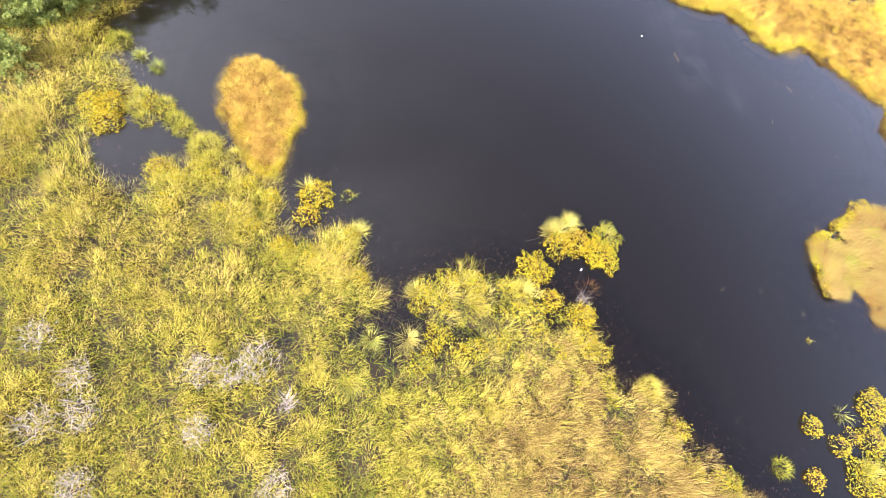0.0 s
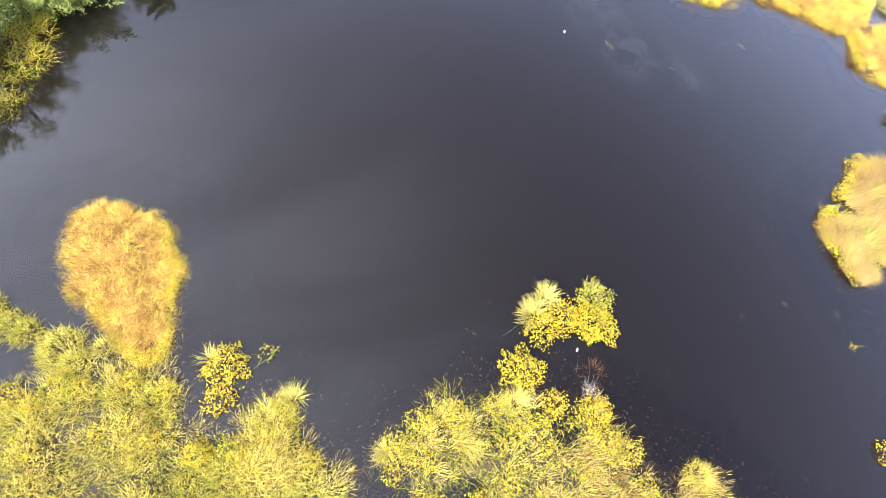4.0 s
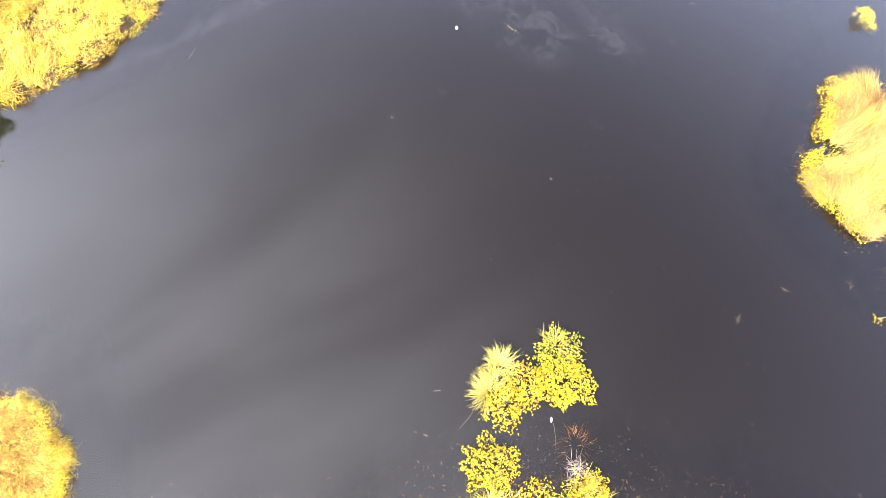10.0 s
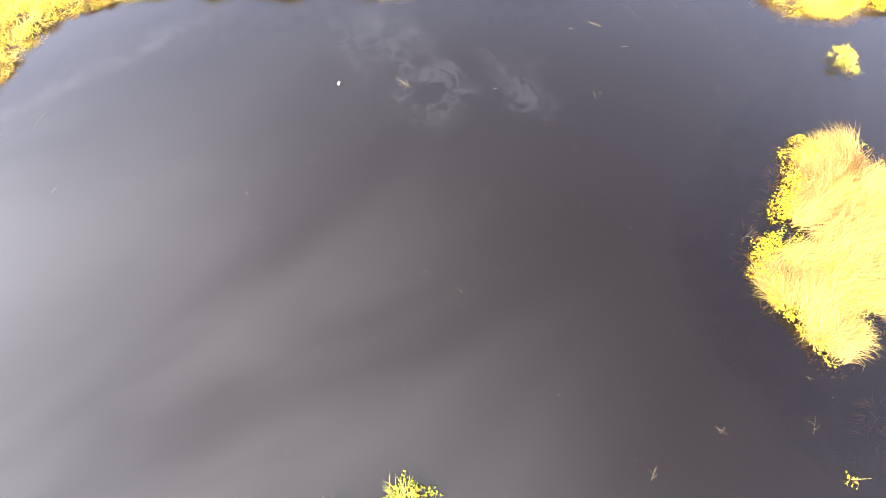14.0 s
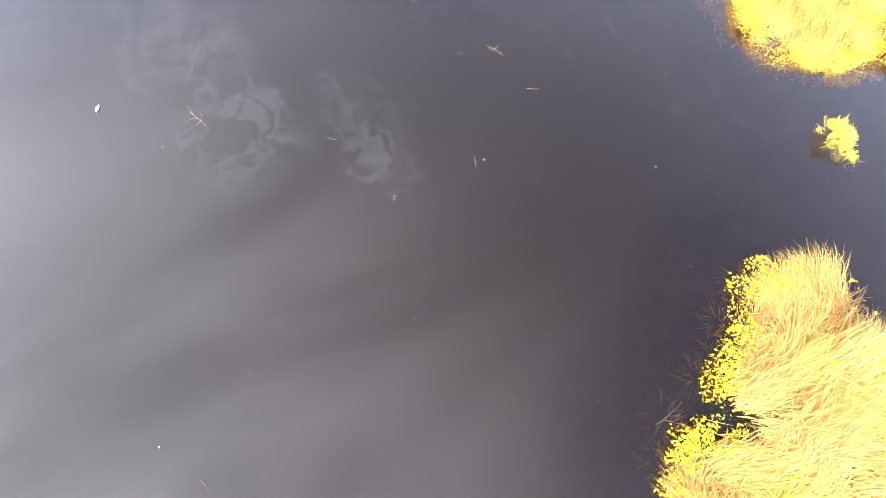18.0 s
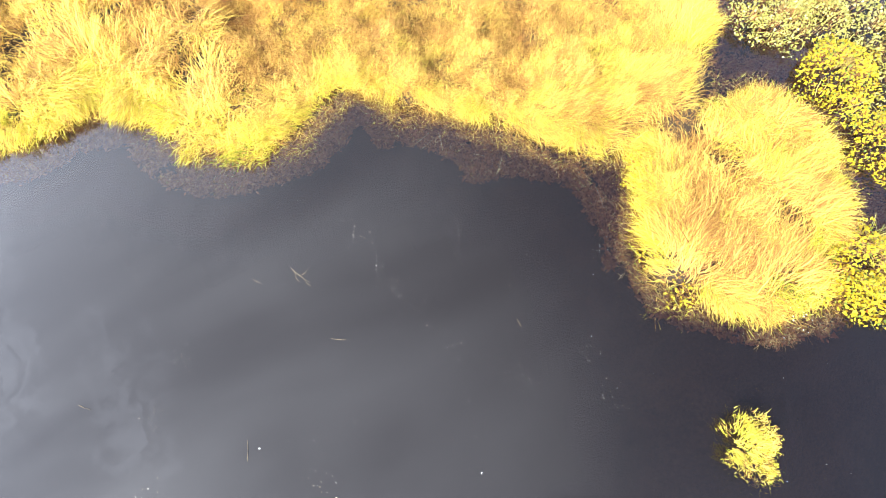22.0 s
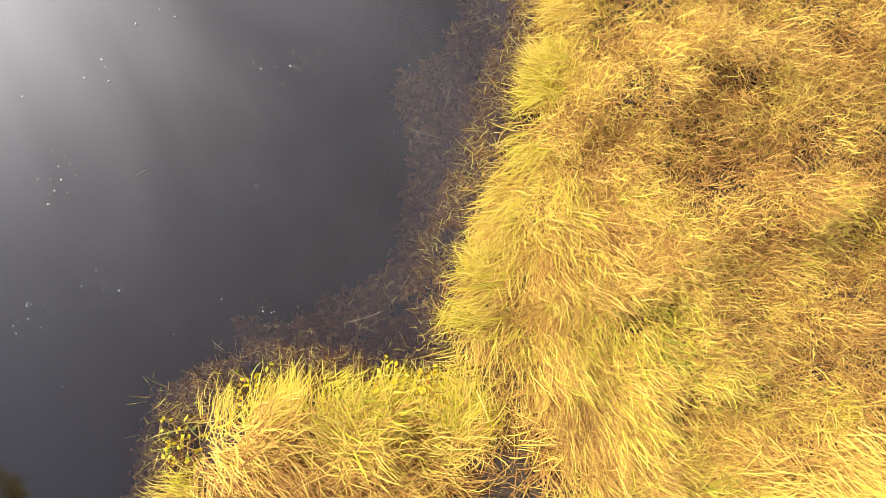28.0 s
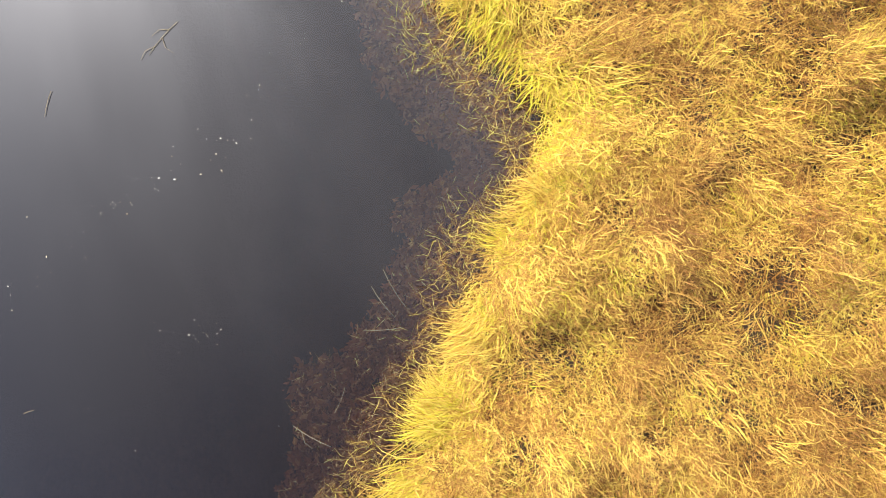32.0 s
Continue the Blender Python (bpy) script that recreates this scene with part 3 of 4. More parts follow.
SHORE_N = SHORES["north"]
HOLES = [(17.16, 16.56, 0.12), (17.19, 16.12, 0.11), (17.44, 16.39, 0.08), (16.46, 15.23, 0.1), (17.15, 14.73, 0.09), (18.36, 13.32, 0.1), (18.2, 13.6, 0.08), (17.04, 14.99, 0.08), (20.28, 11.66, 0.1)]
LODGED = [(19.89, 10.69, 1.7), (18.59, 13.46, 0.65), (21.11, 13.7, 0.9), (19.59, 13.11, 0.6)]
sedge_bed("sedge_meadow", SHORE_N, 5000, "dense tangled golden sedge on the bank", "sedge", north_tint, box=((14.3, 12.8), (20.6, 18.6)), low=0.24, holes=HOLES, length=(0.12, 0.28), width=0.0058, combed=LODGED, tuft=60, ease=0.80, dark=0.42, sway=0.5, tones=0.15, rise=0.8, lean=(10, 80), droop=(60, 120), segs=2)
sedge_bed("sedge_stubble", SHORE_N, 7500, "short broken sedge blades matted on the bank", "sedge", north_tint, box=((14.3, 12.8), (20.6, 18.6)), low=0.24, holes=HOLES, length=(0.08, 0.20), width=0.0062, combed=LODGED, tuft=90, ease=0.85, dark=0.42, tones=0.15, rise=0.7, lean=(40, 95), droop=(40, 95), segs=1, gather=0.8)
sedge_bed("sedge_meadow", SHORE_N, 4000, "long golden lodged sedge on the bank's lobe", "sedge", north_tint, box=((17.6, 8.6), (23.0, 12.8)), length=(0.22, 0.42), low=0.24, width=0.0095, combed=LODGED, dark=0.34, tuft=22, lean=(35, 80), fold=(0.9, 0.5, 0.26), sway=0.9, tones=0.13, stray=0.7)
sedge_bed("sedge_meadow", SHORE_N, 2800, "tangled golden sedge by the side channel", "sedge", north_tint, box=((20.6, 12.8), (22.7, 18.6)), length=(0.2, 0.38), width=0.010, combed=LODGED, dark=0.18, tuft=18, sway=0.7)
sedge_bed("sedge_meadow", SHORE_N, 1400, "golden and brown sedge along the far bank", "sedge", lambda x, y, s: north_tint(x, y, s) + 0.05, width=0.016, tuft=25, tones=0.09, dark=0.12, box=((4.0, 14.5), (14.3, 23.5)), segs=2, low=-0.06)
sedge_bed("sedge_meadow", SHORE_N, 450, "golden sedge behind the bank", "sedge", north_tint, width=0.011, box=((14.3, 18.6), (30.0, 23.5)), segs=2)
sedge_bed("sedge_meadow", SHORE_N, 900, "golden sedge behind the side channel", "sedge", north_tint, width=0.010, box=((22.7, 13.6), (28.5, 18.6)), segs=2)
sedge_bed("sedge_meadow", SHORE_N, 900, "bright yellow sedge on the pond's end bank", "sedge", lambda x, y, s: 0.62 + 0.3 * (waves(x, y, 1.2, 41) - 0.5), width=0.020, tones=0.16, dark=0.25, box=((-7.5, 19.5), (4.6, 25.0)), segs=2, low=-0.1, tuft=30, lean=(25, 80))


def rim_cover(x, y, s):
    return np.clip(2.2 - (s - 0.1) / np.where(x < 16, 0.36, 0.18), 0, 1) * np.clip(4.5 * waves(x, y, 0.9, 67) - 1.15, 0.12, 1)


def rim_tint(x, y, s):
    return 0.61 + 0.24 * (waves(x, y, 0.7, 69) - 0.5)


sedge_bed("rim_sedge", SHORE_N, 5200, "bright yellow-green sedge hanging over the bank's edge", "sedge", rim_tint, box=((13.2, 12.0), (20.4, 17.4)), low=0.21, thin=rim_cover, length=(0.14, 0.32), width=0.0075, edge=1.0, lean=(20, 80), droop=(70, 125), tuft=42, stray=1.1, gather=0.6, dark=0.14, ease=0.3, rise=0.25)
sedge_bed("rim_sedge", SHORE_N, 2600, "bright yellow sedge along the far bank's edge", "sedge", rim_tint, box=((4.0, 14.6), (13.2, 23.5)), low=-0.04, thin=rim_cover, length=(0.22, 0.45), width=0.016, edge=1.4, lean=(25, 70), droop=(85, 125), tuft=30, stray=0.4, dark=0.06, ease=0.3, rise=0.25, segs=2)
sedge_bed("rim_sedge", SHORE_N, 3000, "bright yellow sedge round the lobe's edge", "sedge", lambda x, y, s: rim_tint(x, y, s) + 0.03, box=((17.6, 8.6), (23.0, 12.4)), low=0.10, thin=rim_cover, length=(0.15, 0.32), width=0.0085, edge=1.4, lean=(25, 70), droop=(85, 125), tuft=34, stray=1.0, dark=0.06, ease=0.3, rise=0.2)


def west_tint(x, y, s):
    patch = waves(x, y, 2.4, 51)
    straw = np.clip((x + 2.5) / 3.0 - 0.3 * (y - 1), 0, 1)
    green = 0.73 + 0.34 * (patch - 0.5) - 0.10 * np.clip((y - 3.5) / 2, 0, 1)
    return green * (1 - straw) + (0.30 + 0.4 * (patch - 0.5)) * straw


def marsh_cover(x, y, s):
    """How thickly the marsh stands: thin in its pools, in the wet middle and out in the water."""
    wet = 0.72 * np.exp(-(((x + 3.4) / 2.4) ** 2 + ((y - 2.7) / 1.0) ** 2)) + 0.75 * np.exp(-(((x - 0.4) / 2.4) ** 2 + ((y - 3.1) / 0.75) ** 2))
    for px, py, a, b in POOLS:
        wet = wet + 0.95 * np.exp(-(((x - px) / a) ** 2 + ((y - py) / b) ** 2))
    wet = wet + np.where((waves(x, y, 0.9, 61) < 0.40) & (s < 6), 0.75, 0.0)
    open_edge = np.where(x > -4.5, np.clip(0.3 + 0.6 * s, 0.3, 1), 1.0)
    return np.clip(1.0 - wet, 0.04, 1) * np.clip(1 + 1.6 * np.minimum(s, 0), 0.0, 1) * open_edge


SHORE_W = SHORES["west"]
MARSH = ((-18.5, -7.5), (9.0, 10.2))
tuft_bed("marsh_sedge", SHORE_W, 20, 46, "yellow-green marsh sedge tufts thinning towards open water", "sedge", west_tint, box=MARSH, low=-0.1, thin=marsh_cover, flow=0.2, pull=0.82, length=(0.15, 0.34), width=0.0105, lean=(6, 60), bend=(10, 50), tones=0.15, segs=3, mat=MARSH_BLADE)
tuft_bed("marsh_grass", SHORE_W, 20, 26, "short green grass between the marsh tufts", "grass", lambda x, y, s: west_tint(x, y, s) + 0.12, box=MARSH, low=-0.05, thin=lambda x, y, s: 0.12 + 0.88 * marsh_cover(x, y, s), length=(0.10, 0.24), width=0.011, lean=(5, 60), bend=(10, 50), segs=2, pull=0.3, mat=MARSH_BLADE)
tuft_bed("straw_sedge", SHORE_W, 14, 40, "straw-coloured lodged sedge on the marsh corner", "sedge", lambda x, y, s: 0.22 + 0.4 * (waves(x, y, 0.9, 57) - 0.5), box=((-3.0, -7.5), (9.0, 3.2)), low=0.12, thin=lambda x, y, s: np.clip((x + 1.8) / 3.0 - 0.3 * (y - 1), 0, 1) * marsh_cover(x, y, s), flow=0.2, pull=0.85, swing=1.4, lean=(20, 70), bend=(10, 40), width=0.011, tones=0.17, length=(0.20, 0.42), segs=3, mat=MARSH_BLADE, dead=0.42)


def bank_tint(x, y, s):
    dry = np.exp(-(((x + 15.7) / 1.6) ** 2 + ((y - 11.5) / 1.0) ** 2))
    return (0.74 + 0.3 * (waves(x, y, 1.4, 63) - 0.5)) * (1 - dry) + 0.42 * dry


tuft_bed("bank_grass", SHORE_W, 22, 42, "yellow-green grass on the bank below the trees", "grass", bank_tint, box=((-22.0, 10.2), (-10.5, 22.0)), low=-0.12, length=(0.14, 0.30), width=0.014, lean=(10, 60), segs=2, mat=MARSH_BLADE)
tuft_bed("bank_grass", SHORE_N, 26, 34, "yellow-green grass at the pond's end", "grass", lambda x, y, s: 0.80 + 0.25 * (waves(x, y, 1.4, 65) - 0.5), box=((-13.0, 17.0), (-6.5, 25.0)), low=-0.12, length=(0.2, 0.42), width=0.020, lean=(25, 75), segs=2)


def thatch(shore, density, box, width=0.008, tint=0.2):
    """Fallen dead blades that lie on the peat under the standing sedge."""
    x, y, s = sow(shore, density, 0.0, box)
    n = len(x)
    me = strips("thatch", np.stack([x, y, ground_height(x, y, s) + rng.uniform(0.0, 0.05, n)], 1), rng.uniform(0, 6.28, n), rng.uniform(0.12, 0.4, n), width * rng.uniform(0.6, 1.3, n), rng.uniform(76, 92, n), rng.uniform(84, 98, n), np.clip(rng.normal(tint, 0.14, n), 0, 1), SEDGE, 2, 0.8)
    tagged(new("thatch", me), "fallen brown dead sedge on wet peat", "thatch", "", "stuff")


thatch(SHORE_N, 250, ((14.3, 8.6), (23.0, 18.6)))
thatch(SHORE_W, 110, ((-19.0, -6.0), (9.0, 14.5)), 0.012, 0.95)

# ---- islands ----


def isle(name, shore, density, label, tint_of, **more):
    x0, y0 = shore.mean(0)
    owner = thing(name, x0, y0, 0, label, "sedge island")
    bed = sedge_bed("sedge", shore, density, "", "", tint_of, owner=owner, **more)
    bed.matrix_parent_inverse = Matrix.Translation((-x0, -y0, 0))
    rings = [(0.95, -0.35), (0.92, -0.08), (0.87, -0.05), (0.7, -0.03), (0.35, -0.02), (0.02, -0.02)]
    k = len(shore)
    local = shore - np.array([x0, y0])
    points = np.concatenate([np.column_stack([local * f, np.full(k, z) + 0.03 * (waves(shore[:, 0] * f, shore[:, 1] * f, 0.5, 7) - 0.5)]) for f, z in rings])
    i = np.arange(k)
    corners = np.concatenate([np.stack([r * k + i, r * k + (i + 1) % k, (r + 1) * k + (i + 1) % k, (r + 1) * k + i], 1).ravel() for r in range(len(rings) - 1)])
    part("peat_base", mesh_of("peat_base", points, np.full(k * (len(rings) - 1), 4), corners, PEAT), owner, "dark wet peat under the sedge")
    return owner


def rim_leaves(owner, shore, n, where, size, tint, seed):
    """Small yellow leaves of bog plants that grow through the sedge along the rim."""
    (x0, y0), (x1, y1) = shore.min(0), shore.max(0)
    x, y = rng.uniform(x0 - 0.1, x1 + 0.1, n), rng.uniform(y0 - 0.1, y1 + 0.1, n)
    d = inside_by(shore, x, y)
    keep = (d > -0.02) & (d < 0.38) & (rng.random(n) < where(x, y)) & (waves(x, y, 0.5, seed) > 0.42)
    x, y = x[keep], y[keep]
    n = len(x)
    at = np.stack([x - shore[:, 0].mean(), y - shore[:, 1].mean(), rng.uniform(0.04, 0.28, n)], 1)
    part("foliage", flakes("foliage", at, size * rng.uniform(0.6, 1.3, n), 0.8, np.clip(tint + rng.normal(0, 0.18, n), 0, 1), LEAF), owner, "yellow bog-plant leaves along the rim", "stuff")


def brown_tint(x, y, s):
    rim = np.clip(1 - s / 0.35, 0, 1) * (0.3 + 0.7 * np.clip(1.2 * (x + 8.9) - 0.5 * (y - 10.5), 0, 1))
    return (0.37 + 0.22 * (waves(x, y, 1.6, 71) - 0.5)) * (1 - rim) + 0.66 * rim


def east_tint(x, y, s):
    return 0.57 + 0.4 * (waves(x, y, 1.0, 73) - 0.5)


brown = isle("brown_sedge_island", SHORES["brown"], 5200, "round island of rusty brown sedge with yellow rim", brown_tint, length=(0.12, 0.28), width=0.0125, lean=(20, 85), droop=(60, 110), segs=2, flow_size=0.6, edge=0.3, tuft=110, stray=2.5, tones=0.10, low=0.0, rise=0.05, gather=0.8, dark=0.2)
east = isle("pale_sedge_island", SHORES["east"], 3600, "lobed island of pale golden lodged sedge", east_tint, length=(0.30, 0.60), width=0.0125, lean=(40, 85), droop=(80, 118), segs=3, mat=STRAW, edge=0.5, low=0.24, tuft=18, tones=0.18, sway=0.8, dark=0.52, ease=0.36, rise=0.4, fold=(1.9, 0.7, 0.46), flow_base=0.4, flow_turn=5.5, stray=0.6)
isle("sedge_islet", SHORES["tiny"], 3600, "tiny bright yellow sedge islet in open water", lambda x, y, s: 0.72 + 0.2 * (wave(x, y, 0.2, 3) - 0.5), length=(0.08, 0.16), width=0.010, edge=0.3, lean=(10, 60), tuft=140, low=0.0)

rim_leaves(brown, SHORES["brown"], 30000, lambda x, y: np.clip(0.7 - 0.25 * (y - 9.0) + 0.2 * (x + 8.4), 0.05, 1), 0.026, 0.55, 75)
rim_leaves(east, SHORES["east"], 26000, lambda x, y: np.clip(1.1 - 0.5 * (x - y - 6.4), 0.05, 1.0), 0.040, 0.66, 77)

# ---- drowned weed along the shores ----


def drowned_fringe(name, shore, reach, density, box, label, seed, share=0.42, litter=1.3):
    (x0, y0), (x1, y1) = box
    n = int((x1 - x0) * (y1 - y0) * density)
    x, y = rng.uniform(x0, x1, n), rng.uniform(y0, y1, n)
    s = inside_by(shore, x, y)
    edge = reach * (0.35 + 1.3 * waves(x, y, 0.9, seed))
    keep = (s < 0.2) & (s > -edge) & (waves(x, y, 0.4, seed + 3) > share - 0.15)
    x, y, s = x[keep], y[keep], s[keep]
    n = len(x)
    depth = -0.012 - 0.09 * rng.random(n)
    above = rng.random(n) < 0.05
    depth = np.where(above, 0.004, depth)
    tint = np.clip(np.where(above, 0.7, 0.38) + rng.normal(0, 0.22, n), 0, 1)
    me = strips(name, np.stack([x, y, depth], 1), rng.uniform(0, 6.28, n), 0.02 + 0.11 * rng.random(n) ** 2, rng.uniform(0.0012, 0.004, n), rng.uniform(80, 92, n), rng.uniform(84, 95, n), tint, WEED, 2, 0.35)
    tagged(new(name, me), label, "weed", "", "stuff")
    n = int(n * litter)
    pick = rng.integers(0, len(x), n)
    me = flakes("drowned_litter", np.stack([x[pick] + rng.normal(0, 0.03, n), y[pick] + rng.normal(0, 0.03, n), rng.uniform(-0.10, -0.025, n)], 1), 0.012 + 0.045 * rng.random(n) ** 2, 0.3, np.clip(rng.normal(0.35, 0.22, n), 0, 1), SILT, 1.7)
    tagged(new("drowned_litter", me), "sunken brown leaf litter in the shallows", "litter", "", "stuff")


def shore_litter(shore, density, reach, box, label, seed):
    """Dead straw and torn sedge that lies on the wet rim, half in the water."""
    (x0, y0), (x1, y1) = box
    n = int((x1 - x0) * (y1 - y0) * density)
    x, y = rng.uniform(x0, x1, n), rng.uniform(y0, y1, n)
    s = inside_by(shore, x, y)
    edge = reach * (0.15 + 1.5 * waves(x, y, 0.8, seed))
    keep = (s < 0.25) & (s > -edge) & (waves(x, y, 0.22, seed + 4) > 0.42)
    x, y, s = x[keep], y[keep], s[keep]
    n = len(x)
    z = rng.uniform(-0.012, 0.02, n)
    me = strips("shore_litter", np.stack([x, y, z], 1), rng.uniform(0, 6.28, n), 0.03 + 0.15 * rng.random(n) ** 2.5, rng.uniform(0.0025, 0.005, n), rng.uniform(82, 91, n), rng.uniform(86, 96, n), np.clip(0.15 + 0.75 * rng.random(n) ** 2.2, 0, 1), WEED, 2, 0.7)
    tagged(new("shore_litter", me), label, "litter", "", "stuff")


shore_litter(SHORE_N, 2600, 0.24, ((12.2, 8.5), (20.6, 18.0)), "reddish brown straw litter along the bank's edge", 95)
shore_litter(SHORE_N, 1500, 0.30, ((4.0, 15.5), (12.2, 23.5)), "brown straw litter along the far bank's edge", 97)
shore_litter(SHORE_W, 350, 0.5, ((-9.0, -4.0), (9.0, 10.2)), "pale straw litter along the marsh edge", 99)
drowned_fringe("drowned_weed", SHORE_N, 0.62, 4200, ((9.5, 11.0), (19.6, 19.0)), "brown drowned weed and litter under shallow water", 81, 0.42, 1.9)
drowned_fringe("drowned_weed", SHORE_N, 0.26, 4200, ((17.4, 8.4), (19.6, 11.0)), "brown drowned weed round the bank's lobe", 81)
drowned_fringe("drowned_weed", SHORE_N, 0.42, 1500, ((19.6, 8.2), (24.5, 15.5)), "brown drowned weed in the side channel", 83)
drowned_fringe("drowned_weed", SHORE_W, 1.1, 160, ((-16.5, -4.0), (9.0, 14.0)), "sparse drowned weed before the marsh", 85, 0.5, 0.25)
drowned_fringe("drowned_weed", SHORES["east"], 0.12, 200, ((10.4, 1.6), (17.0, 8.2)), "brown drowned weed round the island", 87)


def stalk_fringe(shore, density, reach, box, label, seed, tall=(0.05, 0.20)):
    """Thin short stalks that stand in the shallows before the sedge, in loose drifts."""
    (x0, y0), (x1, y1) = box
    n = int((x1 - x0) * (y1 - y0) * density)
    x, y = rng.uniform(x0, x1, n), rng.uniform(y0, y1, n)
    s = inside_by(shore, x, y)
    edge = reach * (0.25 + 1.4 * waves(x, y, 0.8, seed))
    keep = (s < 0.16) & (s > -edge) & (rng.random(n) < np.clip(1.15 + s / edge, 0.1, 1)) & (waves(x, y, 0.25, seed + 4) > 0.40)
    x, y, s = x[keep], y[keep], s[keep]
    n = len(x)
    shade = np.clip(0.18 + 0.8 * waves(x, y, 0.5, seed + 8) * rng.random(n) ** 0.8 + rng.normal(0, 0.10, n), 0, 0.92)
    me = strips("stalk_fringe", np.stack([x, y, np.full(n, -0.03)], 1), blend_angles(rng.uniform(0, 6.28, n), outward(shore, x, y), 0.4), rng.uniform(*tall, n), rng.uniform(0.003, 0.007, n), rng.uniform(25, 85, n), rng.uniform(50, 110, n), shade, SEDGE, 2, 0.8)
    tagged(new("stalk_fringe", me), label, "sedge", "", "stuff")


stalk_fringe(SHORE_N, 1500, 0.34, ((17.5, 9.9), (19.7, 12.9)), "thin olive and brown stalks standing before the lobe", 101)
stalk_fringe(SHORE_N, 2200, 0.28, ((13.0, 12.9), (18.6, 17.0)), "thin yellow and brown stalks standing before the bank", 103)
stalk_fringe(SHORE_N, 900, 0.24, ((19.7, 8.6), (22.2, 14.8)), "thin olive stalks along the side channel", 105)
stalk_fringe(SHORES["brown"], 500, 0.20, ((-10.5, 7.6), (-6.8, 13.4)), "thin brown stalks round the brown island", 107, (0.08, 0.26))


def silt_cloud(x, y, r):
    """A cloud of brown silt that hangs just under the surface."""
    n = int(26000 * r * r)
    at = np.stack([x + rng.normal(0, 0.5 * r, n), y + rng.normal(0, 0.62 * r, n), rng.uniform(-0.08, -0.012, n)], 1)
    at = at[waves(at[:, 0], at[:, 1], 0.5, 109) > 0.36]
    n = len(at)
    me = flakes("silt_cloud", at, rng.uniform(0.01, 0.028, n), 0.2, np.clip(rng.normal(0.8, 0.25, n), 0, 1), SILT, 1.3)
    tagged(new("silt_cloud", me), "pale brown silt under the channel's surface", "silt", "", "stuff")


for px, py, pr in [(21.85, 12.55, 0.34), (21.35, 12.60, 0.26), (22.20, 12.35, 0.28), (21.75, 11.20, 0.22), (21.45, 9.70, 0.30)]:
    silt_cloud(px, py, pr)

# ---- single plants ----


def dome(n, r, high):
    d, a = r * np.sqrt(rng.random(n)), rng.uniform(0, 6.28, n)
    d = d * (0.62 + 0.76 * wave(np.cos(a) * 2 + 5, np.sin(a) * 2 + r * 90, 0.7, 3)) + np.abs(rng.normal(0, 0.05, n))
    return np.stack([d * np.cos(a), d * np.sin(a), high * (0.25 + 0.75 * np.clip(1 - (d / r) ** 2, 0, 1)) * rng.uniform(0.6, 1.1, n)], 1)


def bog_plant(x, y, r, label, tint=0.47, dense=950, high=0.30, size=0.044, group="yellow bog plants", mat=None):
    """A clump of small-leaved yellow bog plants on reddish stems."""
    owner = thing("bog_plant", x, y, 0, label, "bog plant", group)
    n = int(0.0021 * dense * 3.14 * r * r / size ** 2) + 8
    at = dome(n, 1.1 * r, high)
    part("foliage", flakes("foliage", at, size * rng.uniform(0.6, 1.2, n), 0.6, np.clip(tint + 0.03 + rng.normal(0, 0.22, n), 0, 1), mat or LEAF), owner, "", "stuff")
    k = n // 2
    foot = at[:k] * np.array([0.8, 0.8, 0]) + np.array([0, 0, -0.06])
    way = np.arctan2(at[:k, 1], at[:k, 0])
    part("stem_tuft", strips("stem_tuft", foot, way + rng.normal(0, 0.6, k), at[:k, 2] + 0.09, np.full(k, 0.010), rng.uniform(0, 30, k), rng.uniform(20, 70, k), rng.uniform(0, 1, k), STEM, 2), owner, "reddish brown stems", "stuff")
    k = int(60 * r * r) + 3
    foot = dome(k, 0.9 * r, 0.05)
    way = rng.uniform(0, 6.28, k)
    part("grass", strips("grass", foot, way, rng.uniform(0.2, 0.42, k), rng.uniform(0.009, 0.016, k), rng.uniform(5, 55, k), rng.uniform(50, 100, k), rng.uniform(0.3, 0.9, k), PALE, 3, 0.6), owner, "thin pale grass among the leaves", "stuff")
    return owner


def tussock(x, y, r, label, tint=0.5, blades=170, lean=(8, 62), mat=None, group="grass tussocks", width=0.015, root=0.42):
    """A tuft of narrow blades that spray out of one root."""
    r = 0.84 * r
    owner = thing("grass_tussock", x, y, 0, label, "tussock", group)
    droopy = rng.uniform(0, 6.28)
    way = np.where(rng.random(blades) < 0.38, rng.uniform(0, 6.28, blades), droopy + rng.normal(0, 0.85, blades))
    d = root * r * np.sqrt(rng.random(blades))
    foot = np.stack([d * np.cos(way), d * np.sin(way), np.full(blades, -0.04)], 1)
    lean0 = lean[0] + (lean[1] - lean[0]) * d / (root * r) * rng.uniform(0.35, 1.1, blades)
    part("blade_tuft", strips("blade_tuft", foot, way + rng.normal(0, 0.5, blades), r * rng.uniform(0.75, 1.35, blades), width * rng.uniform(0.6, 1.2, blades), lean0, lean0 + rng.uniform(15, 60, blades), np.clip(tint + rng.normal(0, 0.14, blades), 0, 1), mat or PALE, 3, 0.35), owner, "", "stuff")
    return owner


